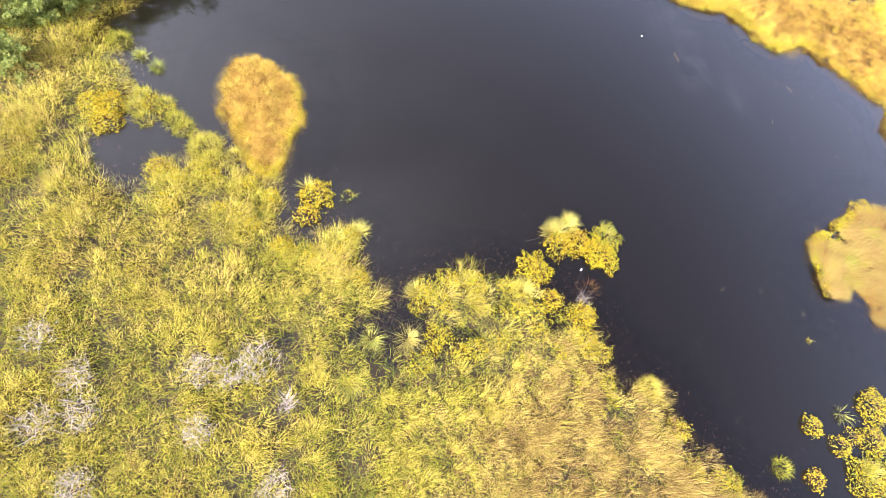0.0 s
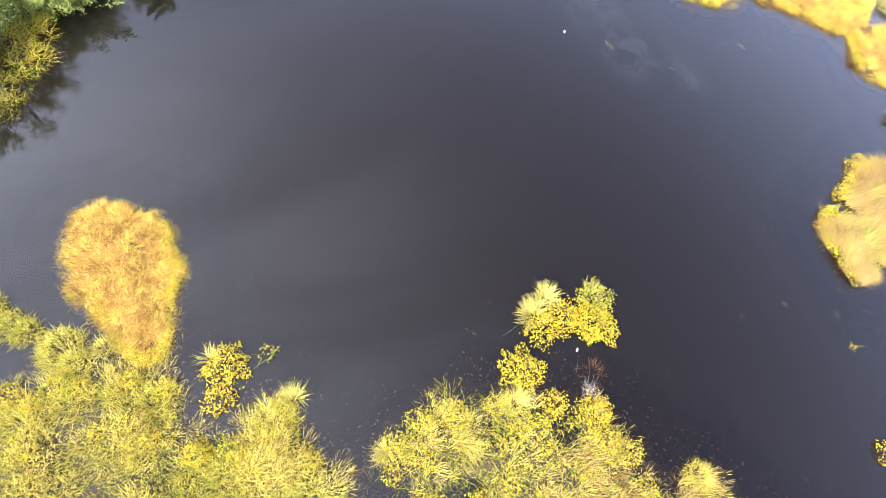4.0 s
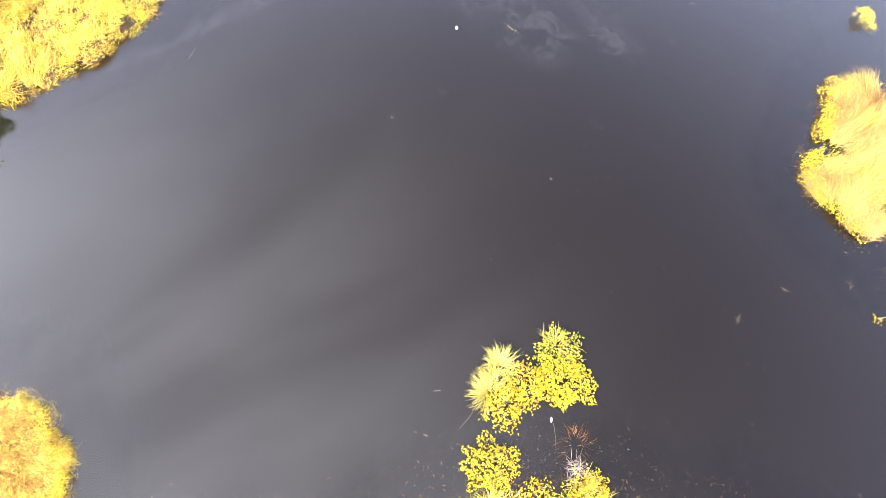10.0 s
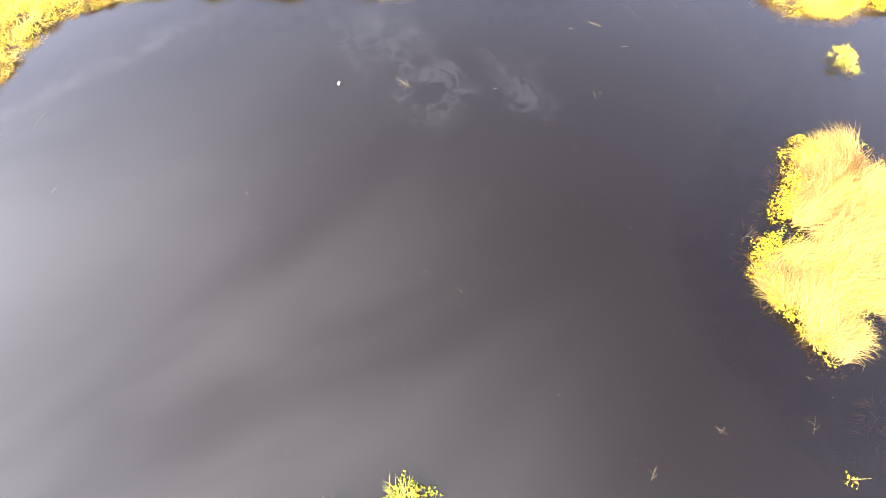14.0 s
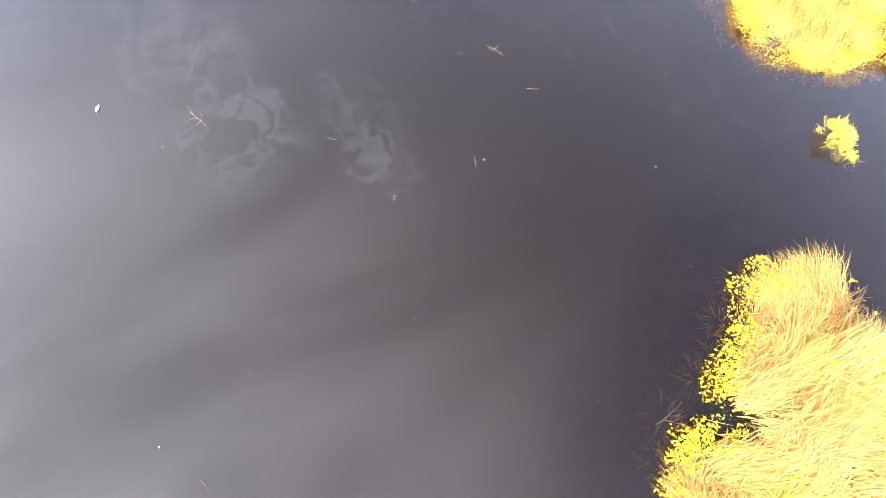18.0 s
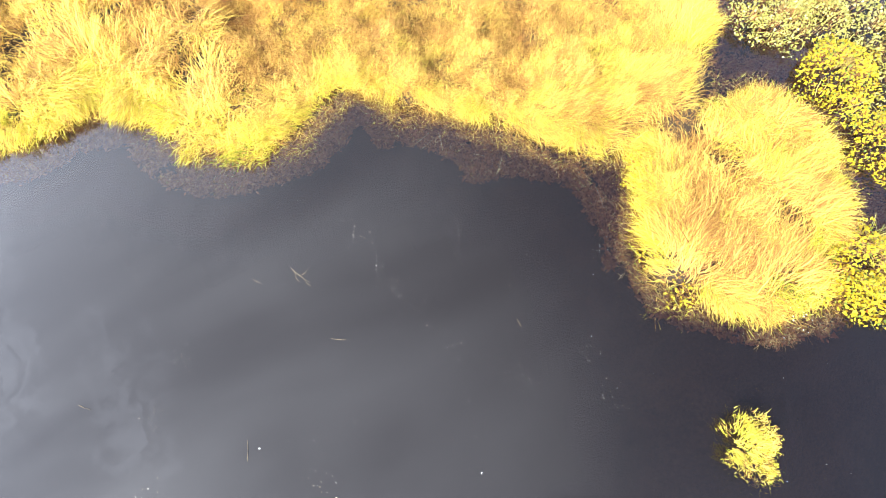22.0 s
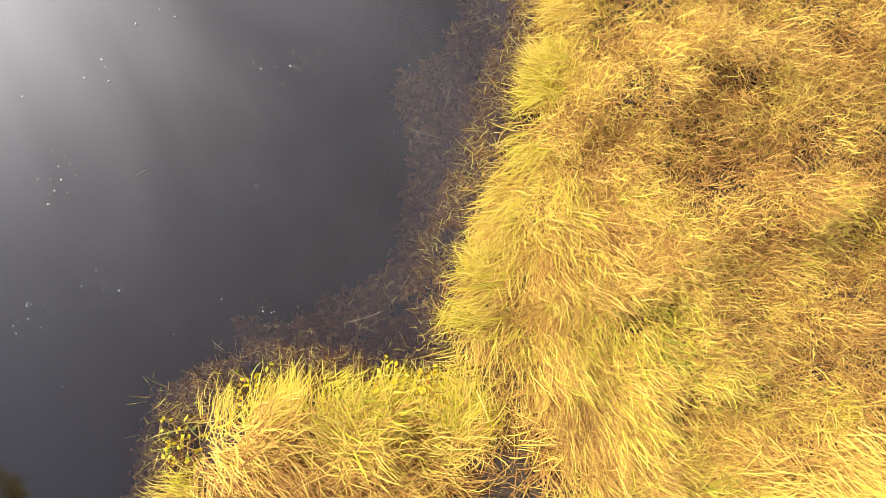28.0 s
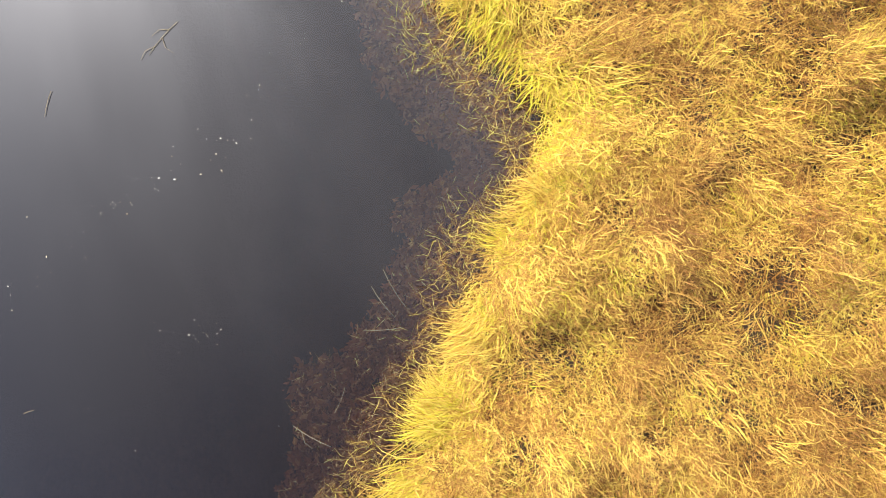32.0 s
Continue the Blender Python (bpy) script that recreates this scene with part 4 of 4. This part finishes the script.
def mound(x, y, r, label, tint, blades):
    """A rounded tuft that sprouts over its whole foot: upright in the middle, leaning out round the rim."""
    owner = thing("grass_mound", x, y, 0, label, "tussock", "grass mounds")
    n = int(1.3 * blades)
    f = np.sqrt(rng.random(n))
    a = rng.uniform(0, 6.28, n)
    d = 0.9 * r * f * (0.8 + 0.4 * wave(np.cos(a) * 2 + 5, np.sin(a) * 2 + r * 90, 0.7, 3))
    foot = np.stack([d * np.cos(a), d * np.sin(a), -0.04 + 0.16 * (1 - f ** 2)], 1)
    lean0 = 55 * f ** 1.3 * rng.uniform(0.5, 1.3, n) + rng.uniform(0, 14, n)
    shade = np.clip(tint + 0.10 * (wave(d * np.cos(a), d * np.sin(a), 0.2, 5) - 0.5) + rng.normal(0, 0.16, n), 0, 1)
    part("blade_tuft", strips("blade_tuft", foot, a + rng.normal(0, 1.3, n), rng.uniform(0.12, 0.30, n), 0.0115 * rng.uniform(0.6, 1.3, n), lean0, lean0 + rng.uniform(15, 60, n), shade, MARSH_BLADE, 3, 0.5), owner, "", "stuff")
    return owner


def dry_bush(x, y, r, label, grey=0.5, foot=0.22):
    owner = thing("dry_bush", x, y, foot, label, "bush", "dead bushes")
    n = int(150 * r) + 40
    at = dome(n, r, 0.3)
    part("twig_tuft", strips("twig_tuft", at * np.array([0.7, 0.7, 0.8]), rng.uniform(0, 6.28, n), rng.uniform(0.15, 0.5, n), rng.uniform(0.006, 0.014, n), rng.uniform(10, 80, n), rng.uniform(50, 100, n), np.clip(grey + rng.normal(0, 0.2, n), 0, 1), TWIG, 3, 0.8), owner, "", "stuff")


YELLOW = "clump of yellow small-leaved bog plant in shallow water"
GREENISH = "green and yellow bog plant clump in open water"
STAR = "pale green spiky grass tussock in dark water"
# the pair in open water and its neighbours
tussock(1.95, 6.35, 0.52, STAR, 0.5, 260)
tussock(1.38, 6.03, 0.54, STAR, 0.42, 260)
tussock(1.70, 6.20, 0.45, STAR, 0.45, 120)
bog_plant(2.20, 5.72, 0.46, "reddish yellow bog plant beside pale tussocks", 0.36, 750)
bog_plant(1.54, 5.64, 0.46, YELLOW, 0.5, 800)
bog_plant(2.94, 5.25, 0.58, "dense bright yellow bog plant clump in open water", 0.56, 1250, 0.30)
bog_plant(3.26, 5.84, 0.52, GREENISH, 0.82, 620, 0.3)
tussock(3.35, 6.00, 0.46, "thin yellow-green grass among bog plants", 0.75, 110)
tussock(2.30, 3.98, 0.34, "reddish dead stems standing in water", 0.25, 50, (30, 85), STEM, "dead stalks", 0.008, 1.2)
bog_plant(0.44, 4.76, 0.50, "dense bright yellow bog plant clump near the marsh", 0.56, 1100)
bog_plant(0.95, 3.69, 0.30, YELLOW)
bog_plant(1.95, 3.12, 0.40, YELLOW)
tussock(1.97, 3.36, 0.40, STAR, 0.4, 130)
dry_bush(2.00, 3.70, 0.20, "small grey leafless bush standing in shallow water", 0.25, 0.0)
tussock(-0.02, 4.07, 0.50, STAR, 0.5, 170)
bog_plant(1.90, 2.37, 0.36, YELLOW, 0.62, 800)
bog_plant(2.31, 1.92, 0.30, YELLOW, 0.62, 800)
bog_plant(-1.58, 4.21, 0.34, YELLOW, 0.6, 800)
tussock(-1.30, 4.00, 0.46, STAR, 0.4, 150)
mound(3.80, 0.72, 0.40, "straw-coloured tussock at the marsh edge", 0.60, 420)
tussock(-5.31, 6.10, 0.46, STAR, 0.55, 190)
tussock(-6.05, 5.98, 0.42, STAR, 0.6, 150)
bog_plant(-6.64, 7.45, 0.46, YELLOW, 0.55, 900)
tussock(-6.98, 7.74, 0.40, STAR, 0.4, 110)
bog_plant(-6.90, 6.72, 0.34, YELLOW, 0.42, 650)
bog_plant(-5.64, 7.44, 0.18, GREENISH, 0.85, 350)
tussock(-3.49, 4.17, 0.40, STAR, 0.45, 150)
tussock(-3.89, 2.71, 0.50, "straw-coloured tussock at the marsh edge", 0.25, 170)
# rounded clumps along the marsh edge
for px, py in [(-11.14, 7.8), (-10.13, 7.81), (-9.05, 7.61), (-8.34, 7.14), (-11.24, 6.75), (-9.82, 6.69), (-8.83, 6.13), (-7.87, 5.38), (-7.11, 5.03), (-6.28, 5.2), (-5.6, 4.42), (-5.85, 5.75)]:
    mound(px, py, 0.62, "rounded yellow-green sedge clump at the marsh edge", 0.70, 520)
    bog_plant(px + 0.3, py + 0.25, 0.24, "yellow bog plant among marsh sedge", 0.55, 700, 0.34, 0.042, "bog plants in the marsh")
for px, py in [(-3.45, 3.93), (-2.18, 4.31), (-1.38, 3.79), (-0.19, 3.96), (0.21, 2.86), (1.47, 2.37), (-1.2, 2.62), (-2.68, 3.29), (0.42, 1.96), (1.73, 1.58)]:
    tussock(px, py, 0.42, "loose pale yellow sedge clump in wet marsh", 0.15, 80, (25, 75), None, "loose marsh clumps", 0.012, 0.8)
# the inlet below the trees
tussock(-12.06, 12.28, 0.34, "green tussock standing in the inlet", 0.95, 150)
tussock(-12.57, 12.68, 0.34, "green tussock standing in the inlet", 0.8, 150)
mound(-13.33, 13.30, 0.42, "green tussock standing in the inlet", 0.86, 420)
bog_plant(-13.21, 10.62, 0.48, "bright yellow bog plant clump in the inlet", 0.5, 900)
bog_plant(-13.21, 10.02, 0.42, "bright yellow bog plant clump in the inlet", 0.48, 900)
bog_plant(-13.75, 10.70, 0.40, "bright yellow bog plant clump in the inlet", 0.52, 700)
mound(-12.30, 11.00, 0.40, STAR, 0.72, 360)
mound(-12.45, 10.56, 0.36, STAR, 0.70, 320)
mound(-12.15, 10.15, 0.32, STAR, 0.74, 240)
mound(-11.20, 10.15, 0.40, GREENISH, 0.82, 340)
mound(-11.60, 10.75, 0.30, GREENISH, 0.78, 220)
mound(-10.89, 9.85, 0.36, GREENISH, 0.76, 300)
bog_plant(-11.45, 10.38, 0.30, GREENISH, 0.7, 450)
bog_plant(-12.00, 10.75, 0.32, GREENISH, 0.6, 500)
mound(-10.20, 9.15, 0.62, "yellow-green rounded tussock beside the brown island", 0.70, 900)
mound(-9.95, 8.72, 0.42, "yellow-green rounded tussock beside the brown island", 0.72, 380)
mound(-9.29, 8.88, 0.28, STAR, 0.62, 190)
# open water to the south-east
bog_plant(9.34, -0.81, 0.32, YELLOW, 0.6, 750)
bog_plant(10.36, 1.92, 0.06, "small yellow sprig rising out of dark water", 0.5, 400, 0.12, 0.03)
for px, py in [(11.73, 2.32), (11.37, 2.17), (10.42, 1.62), (11.60, 1.80)]:
    tussock(px, py, 0.26, "brown drowned stalks lying at the surface", 0.5, 46, (70, 95), STEM, "drowned stalks", 0.007, 1.4)
tussock(10.72, -0.55, 0.40, STAR, 0.8, 60)
bog_plant(10.16, -1.50, 0.30, YELLOW, 0.6, 700)
bog_plant(10.74, -1.25, 0.22, YELLOW, 0.55, 600)
mound(7.75, -1.93, 0.32, "fresh green tussock in dark water", 0.88, 220)
bog_plant(8.83, -2.33, 0.28, YELLOW, 0.45, 700)
bog_plant(11.51, -1.37, 0.45, YELLOW, 0.6, 800)
bog_plant(12.01, -0.36, 0.52, YELLOW, 0.6, 750)
bog_plant(10.96, -2.55, 0.75, GREENISH, 0.7, 750)
tussock(10.80, -2.45, 0.6, STAR, 0.6, 200)
# the side channel in the east
for px, py, pr in [(22.30, 11.90, 0.52), (22.10, 10.62, 0.46), (22.02, 11.32, 0.22), (20.66, 9.45, 0.46), (20.26, 9.20, 0.28), (20.50, 8.98, 0.32), (22.20, 12.95, 0.40), (22.75, 12.75, 0.36), (23.40, 11.90, 0.60), (23.00, 11.20, 0.40), (22.40, 13.70, 0.40), (23.30, 13.00, 0.50), (23.00, 9.90, 0.45), (21.80, 13.25, 0.24), (22.00, 12.95, 0.22), (21.72, 13.45, 0.14)]:
    faded = py > 12.5 or px > 22.8
    bog_plant(px, py, pr, "pale faded leafy plant in the side channel" if faded else "yellow leafy bog plant in the side channel", 0.40 if faded else 0.58, 560 if faded else 850, 0.36, 0.034, "bog plants in the channel", PALE_LEAF if faded else LEAF)
    if pr > 0.30:
        tussock(px + 0.3, py + 0.2, 0.34, "pale tussock among channel plants", 0.5, 90, group="channel tussocks")


def white_flowers(x, y):
    owner = thing("flower_clump", x, y, 0, "small clump of white flowers at the sedge edge", "flower")
    at = dome(26, 0.16, 0.22)
    part("petal_cluster", flakes("petal_cluster", at, rng.uniform(0.007, 0.015, 26), 0.6, np.full(26, 0.98), FLOAT), owner, "", "stuff")
    part("stem_tuft", strips("stem_tuft", at * np.array([0.8, 0.8, 0]), rng.uniform(0, 6.28, 26), at[:, 2] + 0.02, np.full(26, 0.005), rng.uniform(0, 25, 26), rng.uniform(5, 40, 26), rng.uniform(0.4, 1, 26), PALE, 2), owner, "thin green stalks", "stuff")


white_flowers(19.42, 9.26)
# leafy fringe of the pale island
for px, py, pr in [(15.17, 7.28, 0.20), (14.74, 7.11, 0.22), (15.14, 6.82, 0.26), (14.08, 6.61, 0.20), (13.49, 6.38, 0.18), (13.33, 6.27, 0.16), (12.52, 5.98, 0.15), (12.79, 5.96, 0.10), (11.98, 5.62, 0.15), (12.24, 5.76, 0.15), (14.34, 6.82, 0.16), (13.77, 6.48, 0.15), (15.47, 6.86, 0.22)]:
    bog_plant(px, py, pr, "yellow bog plant on the pale island's rim", 0.52, 560, 0.24, 0.036, "bog plants on the island")
for px, py in [(13.68, 6.59), (14.76, 7.28), (12.44, 6.29), (13.23, 6.43), (12.01, 5.86), (14.13, 6.88)]:
    tussock(px, py, 0.24, "reddish brown dead stalks beside the pale island", 0.3, 60, (45, 95), STEM, "dead stalks", 0.007, 1.3)

# leafy plants among the marsh edge
picks = np.random.default_rng(12)
for k in range(64):
    px, py = picks.uniform(-3.6, 3.0), picks.uniform(1.6, 5.3)
    if inside_by(SHORE_W, np.array([px]), np.array([py]))[0] > 0.02:
        bog_plant(px, py, picks.uniform(0.16, 0.34), "yellow bog plant among marsh sedge", picks.uniform(0.5, 0.75), 480, 0.26, 0.042, "bog plants in the marsh")
for k in range(16):
    px, py = picks.uniform(-12.5, -5.0), picks.uniform(5.2, 9.0)
    if 0.0 < inside_by(SHORE_W, np.array([px]), np.array([py]))[0] < 1.2:
        bog_plant(px, py, picks.uniform(0.2, 0.36), "yellow bog plant among marsh sedge", picks.uniform(0.5, 0.8), 650, 0.30, 0.042, "bog plants in the marsh")
for k in range(26):
    px, py = picks.uniform(-15, 4.5), picks.uniform(-3, 8)
    if inside_by(SHORE_W, np.array([px]), np.array([py]))[0] > 0.2:
        tussock(px, py, picks.uniform(0.35, 0.6), "pale tussock rising out of marsh sedge", picks.uniform(0.2, 0.8), 130, group="marsh tussocks")

for k in range(30):
    px, py = picks.uniform(1.2, 6.2), picks.uniform(-3.6, 2.2)
    if -0.15 < inside_by(SHORE_W, np.array([px]), np.array([py]))[0] < 1.1:
        bog_plant(px, py, picks.uniform(0.16, 0.36), "green and yellow bog plant among marsh sedge", picks.uniform(0.6, 0.95), 600, 0.28, 0.042, "bog plants in the marsh")

# leafy rim of the northern lobe
for px, py, pr in [(18.98, 12.02, 0.20), (19.16, 12.20, 0.20), (18.80, 11.84, 0.14), (19.36, 12.34, 0.16), (18.40, 10.22, 0.14), (18.30, 10.90, 0.12)]:
    bog_plant(px, py, pr, "yellow round-leaved plant at the water's edge", 0.50, 480, 0.16, 0.032, "plants at the edge")



for px, py, pr in [(-9.55, 2.11, 0.6), (-8.1, 2.25, 0.8), (-8.66, 1.92, 0.45), (-12.23, 1.17, 0.55), (-13.17, 1.02, 0.5), (-13.58, 3.23, 0.5), (-12.49, 2.07, 0.5), (-12.07, -0.54, 0.6), (-9.42, 0.55, 0.5), (-7.22, 1.06, 0.28), (-7.43, -0.97, 0.5)]:
    dry_bush(px, py, pr, "grey leafless bush standing in marsh sedge", 0.7)

# ---- trees on the bank ----


def limb(points, radii, sides=7):
    """A tapered, bent limb through its points."""
    bm = bmesh.new()
    rings = []
    for k, (p, r) in enumerate(zip(points, radii)):
        ahead = (points[min(k + 1, len(points) - 1)] - points[max(k - 1, 0)]).normalized()
        a = ahead.orthogonal().normalized()
        b = ahead.cross(a)
        rings.append([bm.verts.new(p + float(r) * (math.cos(6.2832 * i / sides) * a + math.sin(6.2832 * i / sides) * b)) for i in range(sides)])
    for low, top in zip(rings, rings[1:]):
        for i in range(sides):
            bm.faces.new((low[i], low[(i + 1) % sides], top[(i + 1) % sides], top[i]))
    bm.faces.new(rings[-1])
    me = bpy.data.meshes.new("limb")
    bm.to_mesh(me)
    bm.free()
    me.materials.append(BARK)
    return me


def tree(name, x, y, high, wide, label, category, limbs=11, leaves=7500, low=0.2, group="trees on the bank"):
    owner = thing(name, x, y, 0, label, category, group)
    trunk = [Vector((0.06 * high * math.sin(2.1 * f + x), 0.05 * high * math.sin(3 * f + y) * f, high * 0.95 * f - 0.1)) for f in np.linspace(0, 1, 7)]
    part("trunk", limb(trunk, [0.022 * high * (1 - 0.85 * f) for f in np.linspace(0, 1, 7)]), owner)
    at = []
    for k in range(limbs):
        f = low + (0.92 - low) * (k + 0.5) / limbs
        a = 2.4 * k + x
        foot = trunk[0].lerp(trunk[-1], float(f))
        out = wide * (1.05 - 0.55 * f) * rng.uniform(0.75, 1.15)
        out = float(out)
        tip = foot + Vector((math.cos(a) * out, math.sin(a) * out, 0.30 * out + 0.1))
        mid = foot.lerp(tip, 0.5) + Vector((0, 0, 0.12 * out))
        part("limb", limb([foot, mid, tip], [0.009 * high, 0.006 * high, 0.002 * high], 5), owner)
        n = leaves // limbs
        u = rng.random(n) ** 0.7
        line = np.array(foot)[None] * (1 - u[:, None]) + np.array(tip)[None] * u[:, None]
        clump = rng.integers(0, 9, n)
        shift = rng.normal(0, 0.26 * out + 0.06, (9, 3)) * np.array([1, 1, 0.7])
        at.append(line + shift[clump] + rng.normal(0, 0.10 * out, (n, 3)))
    at = np.concatenate(at)
    at[:, 2] = np.maximum(at[:, 2], 0.12)
    n = len(at)
    part("crown", flakes("crown", at, rng.uniform(0.028, 0.062, n), 0.9, np.clip(rng.normal(0.5, 0.25, n), 0, 1), FOLIAGE), owner, "", "stuff")


ALDER = "leafy green tree leaning over the water's edge"
WILLOW = "low green willow shrub on the bank"
for px, py, ph, pw in [(-10.9, 22.3, 3.9, 1.4), (-11.7, 20.9, 3.7, 1.3), (-12.6, 19.8, 3.9, 1.3), (-13.5, 18.6, 3.5, 1.3), (-14.5, 17.4, 3.8, 1.3), (-15.4, 16.1, 3.4, 1.2), (-16.2, 15.1, 3.2, 1.1), (-12.7, 21.4, 4.6, 1.6), (-14.3, 19.3, 4.6, 1.6), (-16.2, 16.8, 4.2, 1.5), (-9.3, 23.1, 4.2, 1.5), (-22.6, 7.6, 4.2, 1.7), (-21.6, 5.4, 3.8, 1.5), (-23.4, 9.6, 4.4, 1.7)]:
    tree("alder_tree", px, py, ph, pw, ALDER, "tree")
for px, py, ph, pw in [(-11.7, 18.86, 1.3, 0.9), (-12.94, 17.42, 1.3, 0.9), (-10.67, 20.1, 1.3, 0.9), (-13.73, 16.7, 1.2, 0.9), (-14.47, 15.79, 1.2, 0.9), (-14.92, 14.82, 1.0, 0.8), (-12.36, 18.16, 1.3, 0.9), (-9.56, 20.44, 1.2, 0.9), (-15.38, 16.79, 1.4, 1.0), (-14.47, 17.74, 1.4, 1.0), (-8.6, 20.62, 1.0, 0.8), (-15.71, 14.01, 1.1, 0.9), (-16.99, 13.58, 1.3, 0.9), (-16.16, 11.94, 1.0, 0.7), (-6.9, 21.6, 1.7, 0.7)]:
    tree("willow_shrub", px, py, ph, pw, WILLOW, "shrub", 8, 5000, 0.1, "shrubs on the bank")

# ---- afloat ----


def afloat_specks():
    n = 1500
    x, y = rng.uniform(-7, 22, n), rng.uniform(-1, 21, n)
    keep = waves(x, y, 2.5, 91) + rng.normal(0, 0.12, n) > 0.47
    line = rng.random(90)
    lx = 14.15 + 1.82 * line + 0.2 * np.sin(7 * line) + rng.normal(0, 0.09, 90)
    ly = 14.33 - 4.21 * line + rng.normal(0, 0.12, 90)
    bx = np.repeat(np.append(rng.uniform(3, 19, 11), [11.22, 11.85, 10.84]), 16) + rng.normal(0, 0.10, 224)
    by = np.repeat(np.append(rng.uniform(3, 15, 11), [12.1, 12.79, 11.31]), 16) + rng.normal(0, 0.10, 224)
    x, y = np.concatenate([x[keep], lx, bx]), np.concatenate([y[keep], ly, by])
    keep = land_by(x, y) < -0.1
    x, y = x[keep], y[keep]
    n = len(x)
    me = flakes("floating_specks", np.stack([x, y, np.full(n, 0.005)], 1), 0.0045 + 0.008 * rng.random(n) ** 3, 0.03, np.clip(rng.normal(0.38, 0.25, n), 0, 1), FLOAT, 1.6)
    tagged(new("floating_specks", me), "tiny pale seeds and bubbles on the water", "debris", "", "stuff")


def afloat_scraps():
    n = 19000
    x, y = rng.uniform(-9, 10, n), rng.uniform(-4, 9.5, n)
    s = inside_by(SHORE_W, x, y)
    keep = (s < -0.05) & (s > -3.0) & (rng.random(n) < np.clip(1.05 + s / 3.0, 0, 1) * np.clip(2.4 * waves(x, y, 1.0, 93) - 0.6, 0, 1)) & (land_by(x, y, ("brown",)) < 0)
    x, y = x[keep], y[keep]
    n = len(x)
    me = strips("floating_scraps", np.stack([x, y, rng.uniform(-0.06, 0.003, n)], 1), rng.uniform(0, 6.28, n), 0.02 + 0.20 * rng.random(n) ** 3, rng.uniform(0.003, 0.0075, n), np.full(n, 89.0), np.full(n, 90.0), np.clip(rng.normal(0.08, 0.2, n), 0, 1), FLOAT, 3, 2.2)
    tagged(new("floating_scraps", me), "scraps of dead grass afloat near the marsh", "debris", "", "stuff")


def floating_stick(x, y, length, way, label, bend=0.4, forks=0):
    owner = thing("floating_stick", x, y, 0.006, label, "stick", "sticks on the water")
    points = [Vector((length * f * math.cos(way + bend * f), length * f * math.sin(way + bend * f), 0)) for f in np.linspace(-0.5, 0.5, 5)]
    me = limb(points, [0.002, 0.0025, 0.0022, 0.002, 0.0012], 5)
    me.materials[0] = DRIFT
    part("stem", me, owner)
    for k in range(forks):
        a = way + (0.9 if k % 2 else -0.8) + 0.2 * k
        foot = points[1 + k % 3]
        me = limb([foot, foot + 0.25 * length * Vector((math.cos(a), math.sin(a), 0.02)), foot + 0.45 * length * Vector((math.cos(a + 0.3), math.sin(a + 0.3), 0.0))], [0.0025, 0.002, 0.001], 5)
        me.materials[0] = DRIFT
        part("fork", me, owner)


afloat_specks()
afloat_scraps()
for px, py, pl, pa, pf in [(-0.24, 19.2, 0.45, 0.6, 0), (8.5, 14.38, 0.5, 1.9, 5), (13.84, 13.03, 0.36, -1.1, 3), (13.97, 11.92, 0.22, -0.6, 0), (13.24, 13.26, 0.14, -0.9, 0), (12.29, 11.18, 0.26, 1.2, 0), (16.29, 10.93, 0.10, -1.6, 0), (10.37, 12.79, 0.20, -0.8, 0), (6.51, 8.84, 0.16, 1.9, 0), (10.57, 2.88, 0.34, 0.6, 2), (9.07, 3.75, 0.24, -1.2, 2), (7.50, 3.89, 0.26, 0.5, 3), (11.18, 3.50, 0.18, -0.9, 1), (0.62, 5.85, 0.62, 0.25, 0), (2.06, 4.42, 0.6, 1.0, 0), (17.24, 13.10, 0.34, 0.75, 1), (18.25, 11.95, 0.32, 1.35, 0), (17.84, 10.81, 0.12, 0.4, 2), (16.66, 13.92, 0.30, 1.3, 0), (16.40, 14.10, 0.36, 0.2, 0), (16.46, 13.98, 0.30, 0.3, 0), (17.05, 13.42, 0.22, 2.4, 0), (-0.49, 16.74, 0.2, 0.5, 0), (12.56, 6.30, 0.55, 0.1, 1)]:
    floating_stick(px, py, pl, pa, "pale dead stick afloat on dark water" if pf == 0 else "pale forked twig afloat on dark water", 0.14, pf)


def floating_leaf(x, y, size, turn, tint, label):
    me = flakes("floating_leaf", np.zeros((1, 3)), np.array([size]), 0.02, np.array([tint]), FLOAT, 1.7)
    ob = tagged(new("floating_leaf", me), label, "leaf", "leaves on the water")
    ob.matrix_world = pose(x, y, 0.006, 0, 0, turn)


for px, py, ps, pt in [(7.05, 15.42, 0.085, 0.9), (3.58, 13.78, 0.03, 0.9), (2.20, 4.74, 0.07, 1.0), (6.14, 9.59, 0.02, 0.8), (10.78, 11.3, 0.018, 0.9), (12.44, 11.13, 0.02, 1.0), (14.92, 9.53, 0.018, 0.9)]:
    floating_leaf(px, py, ps, 40 * px, pt, "single pale dead leaf afloat on the pond")
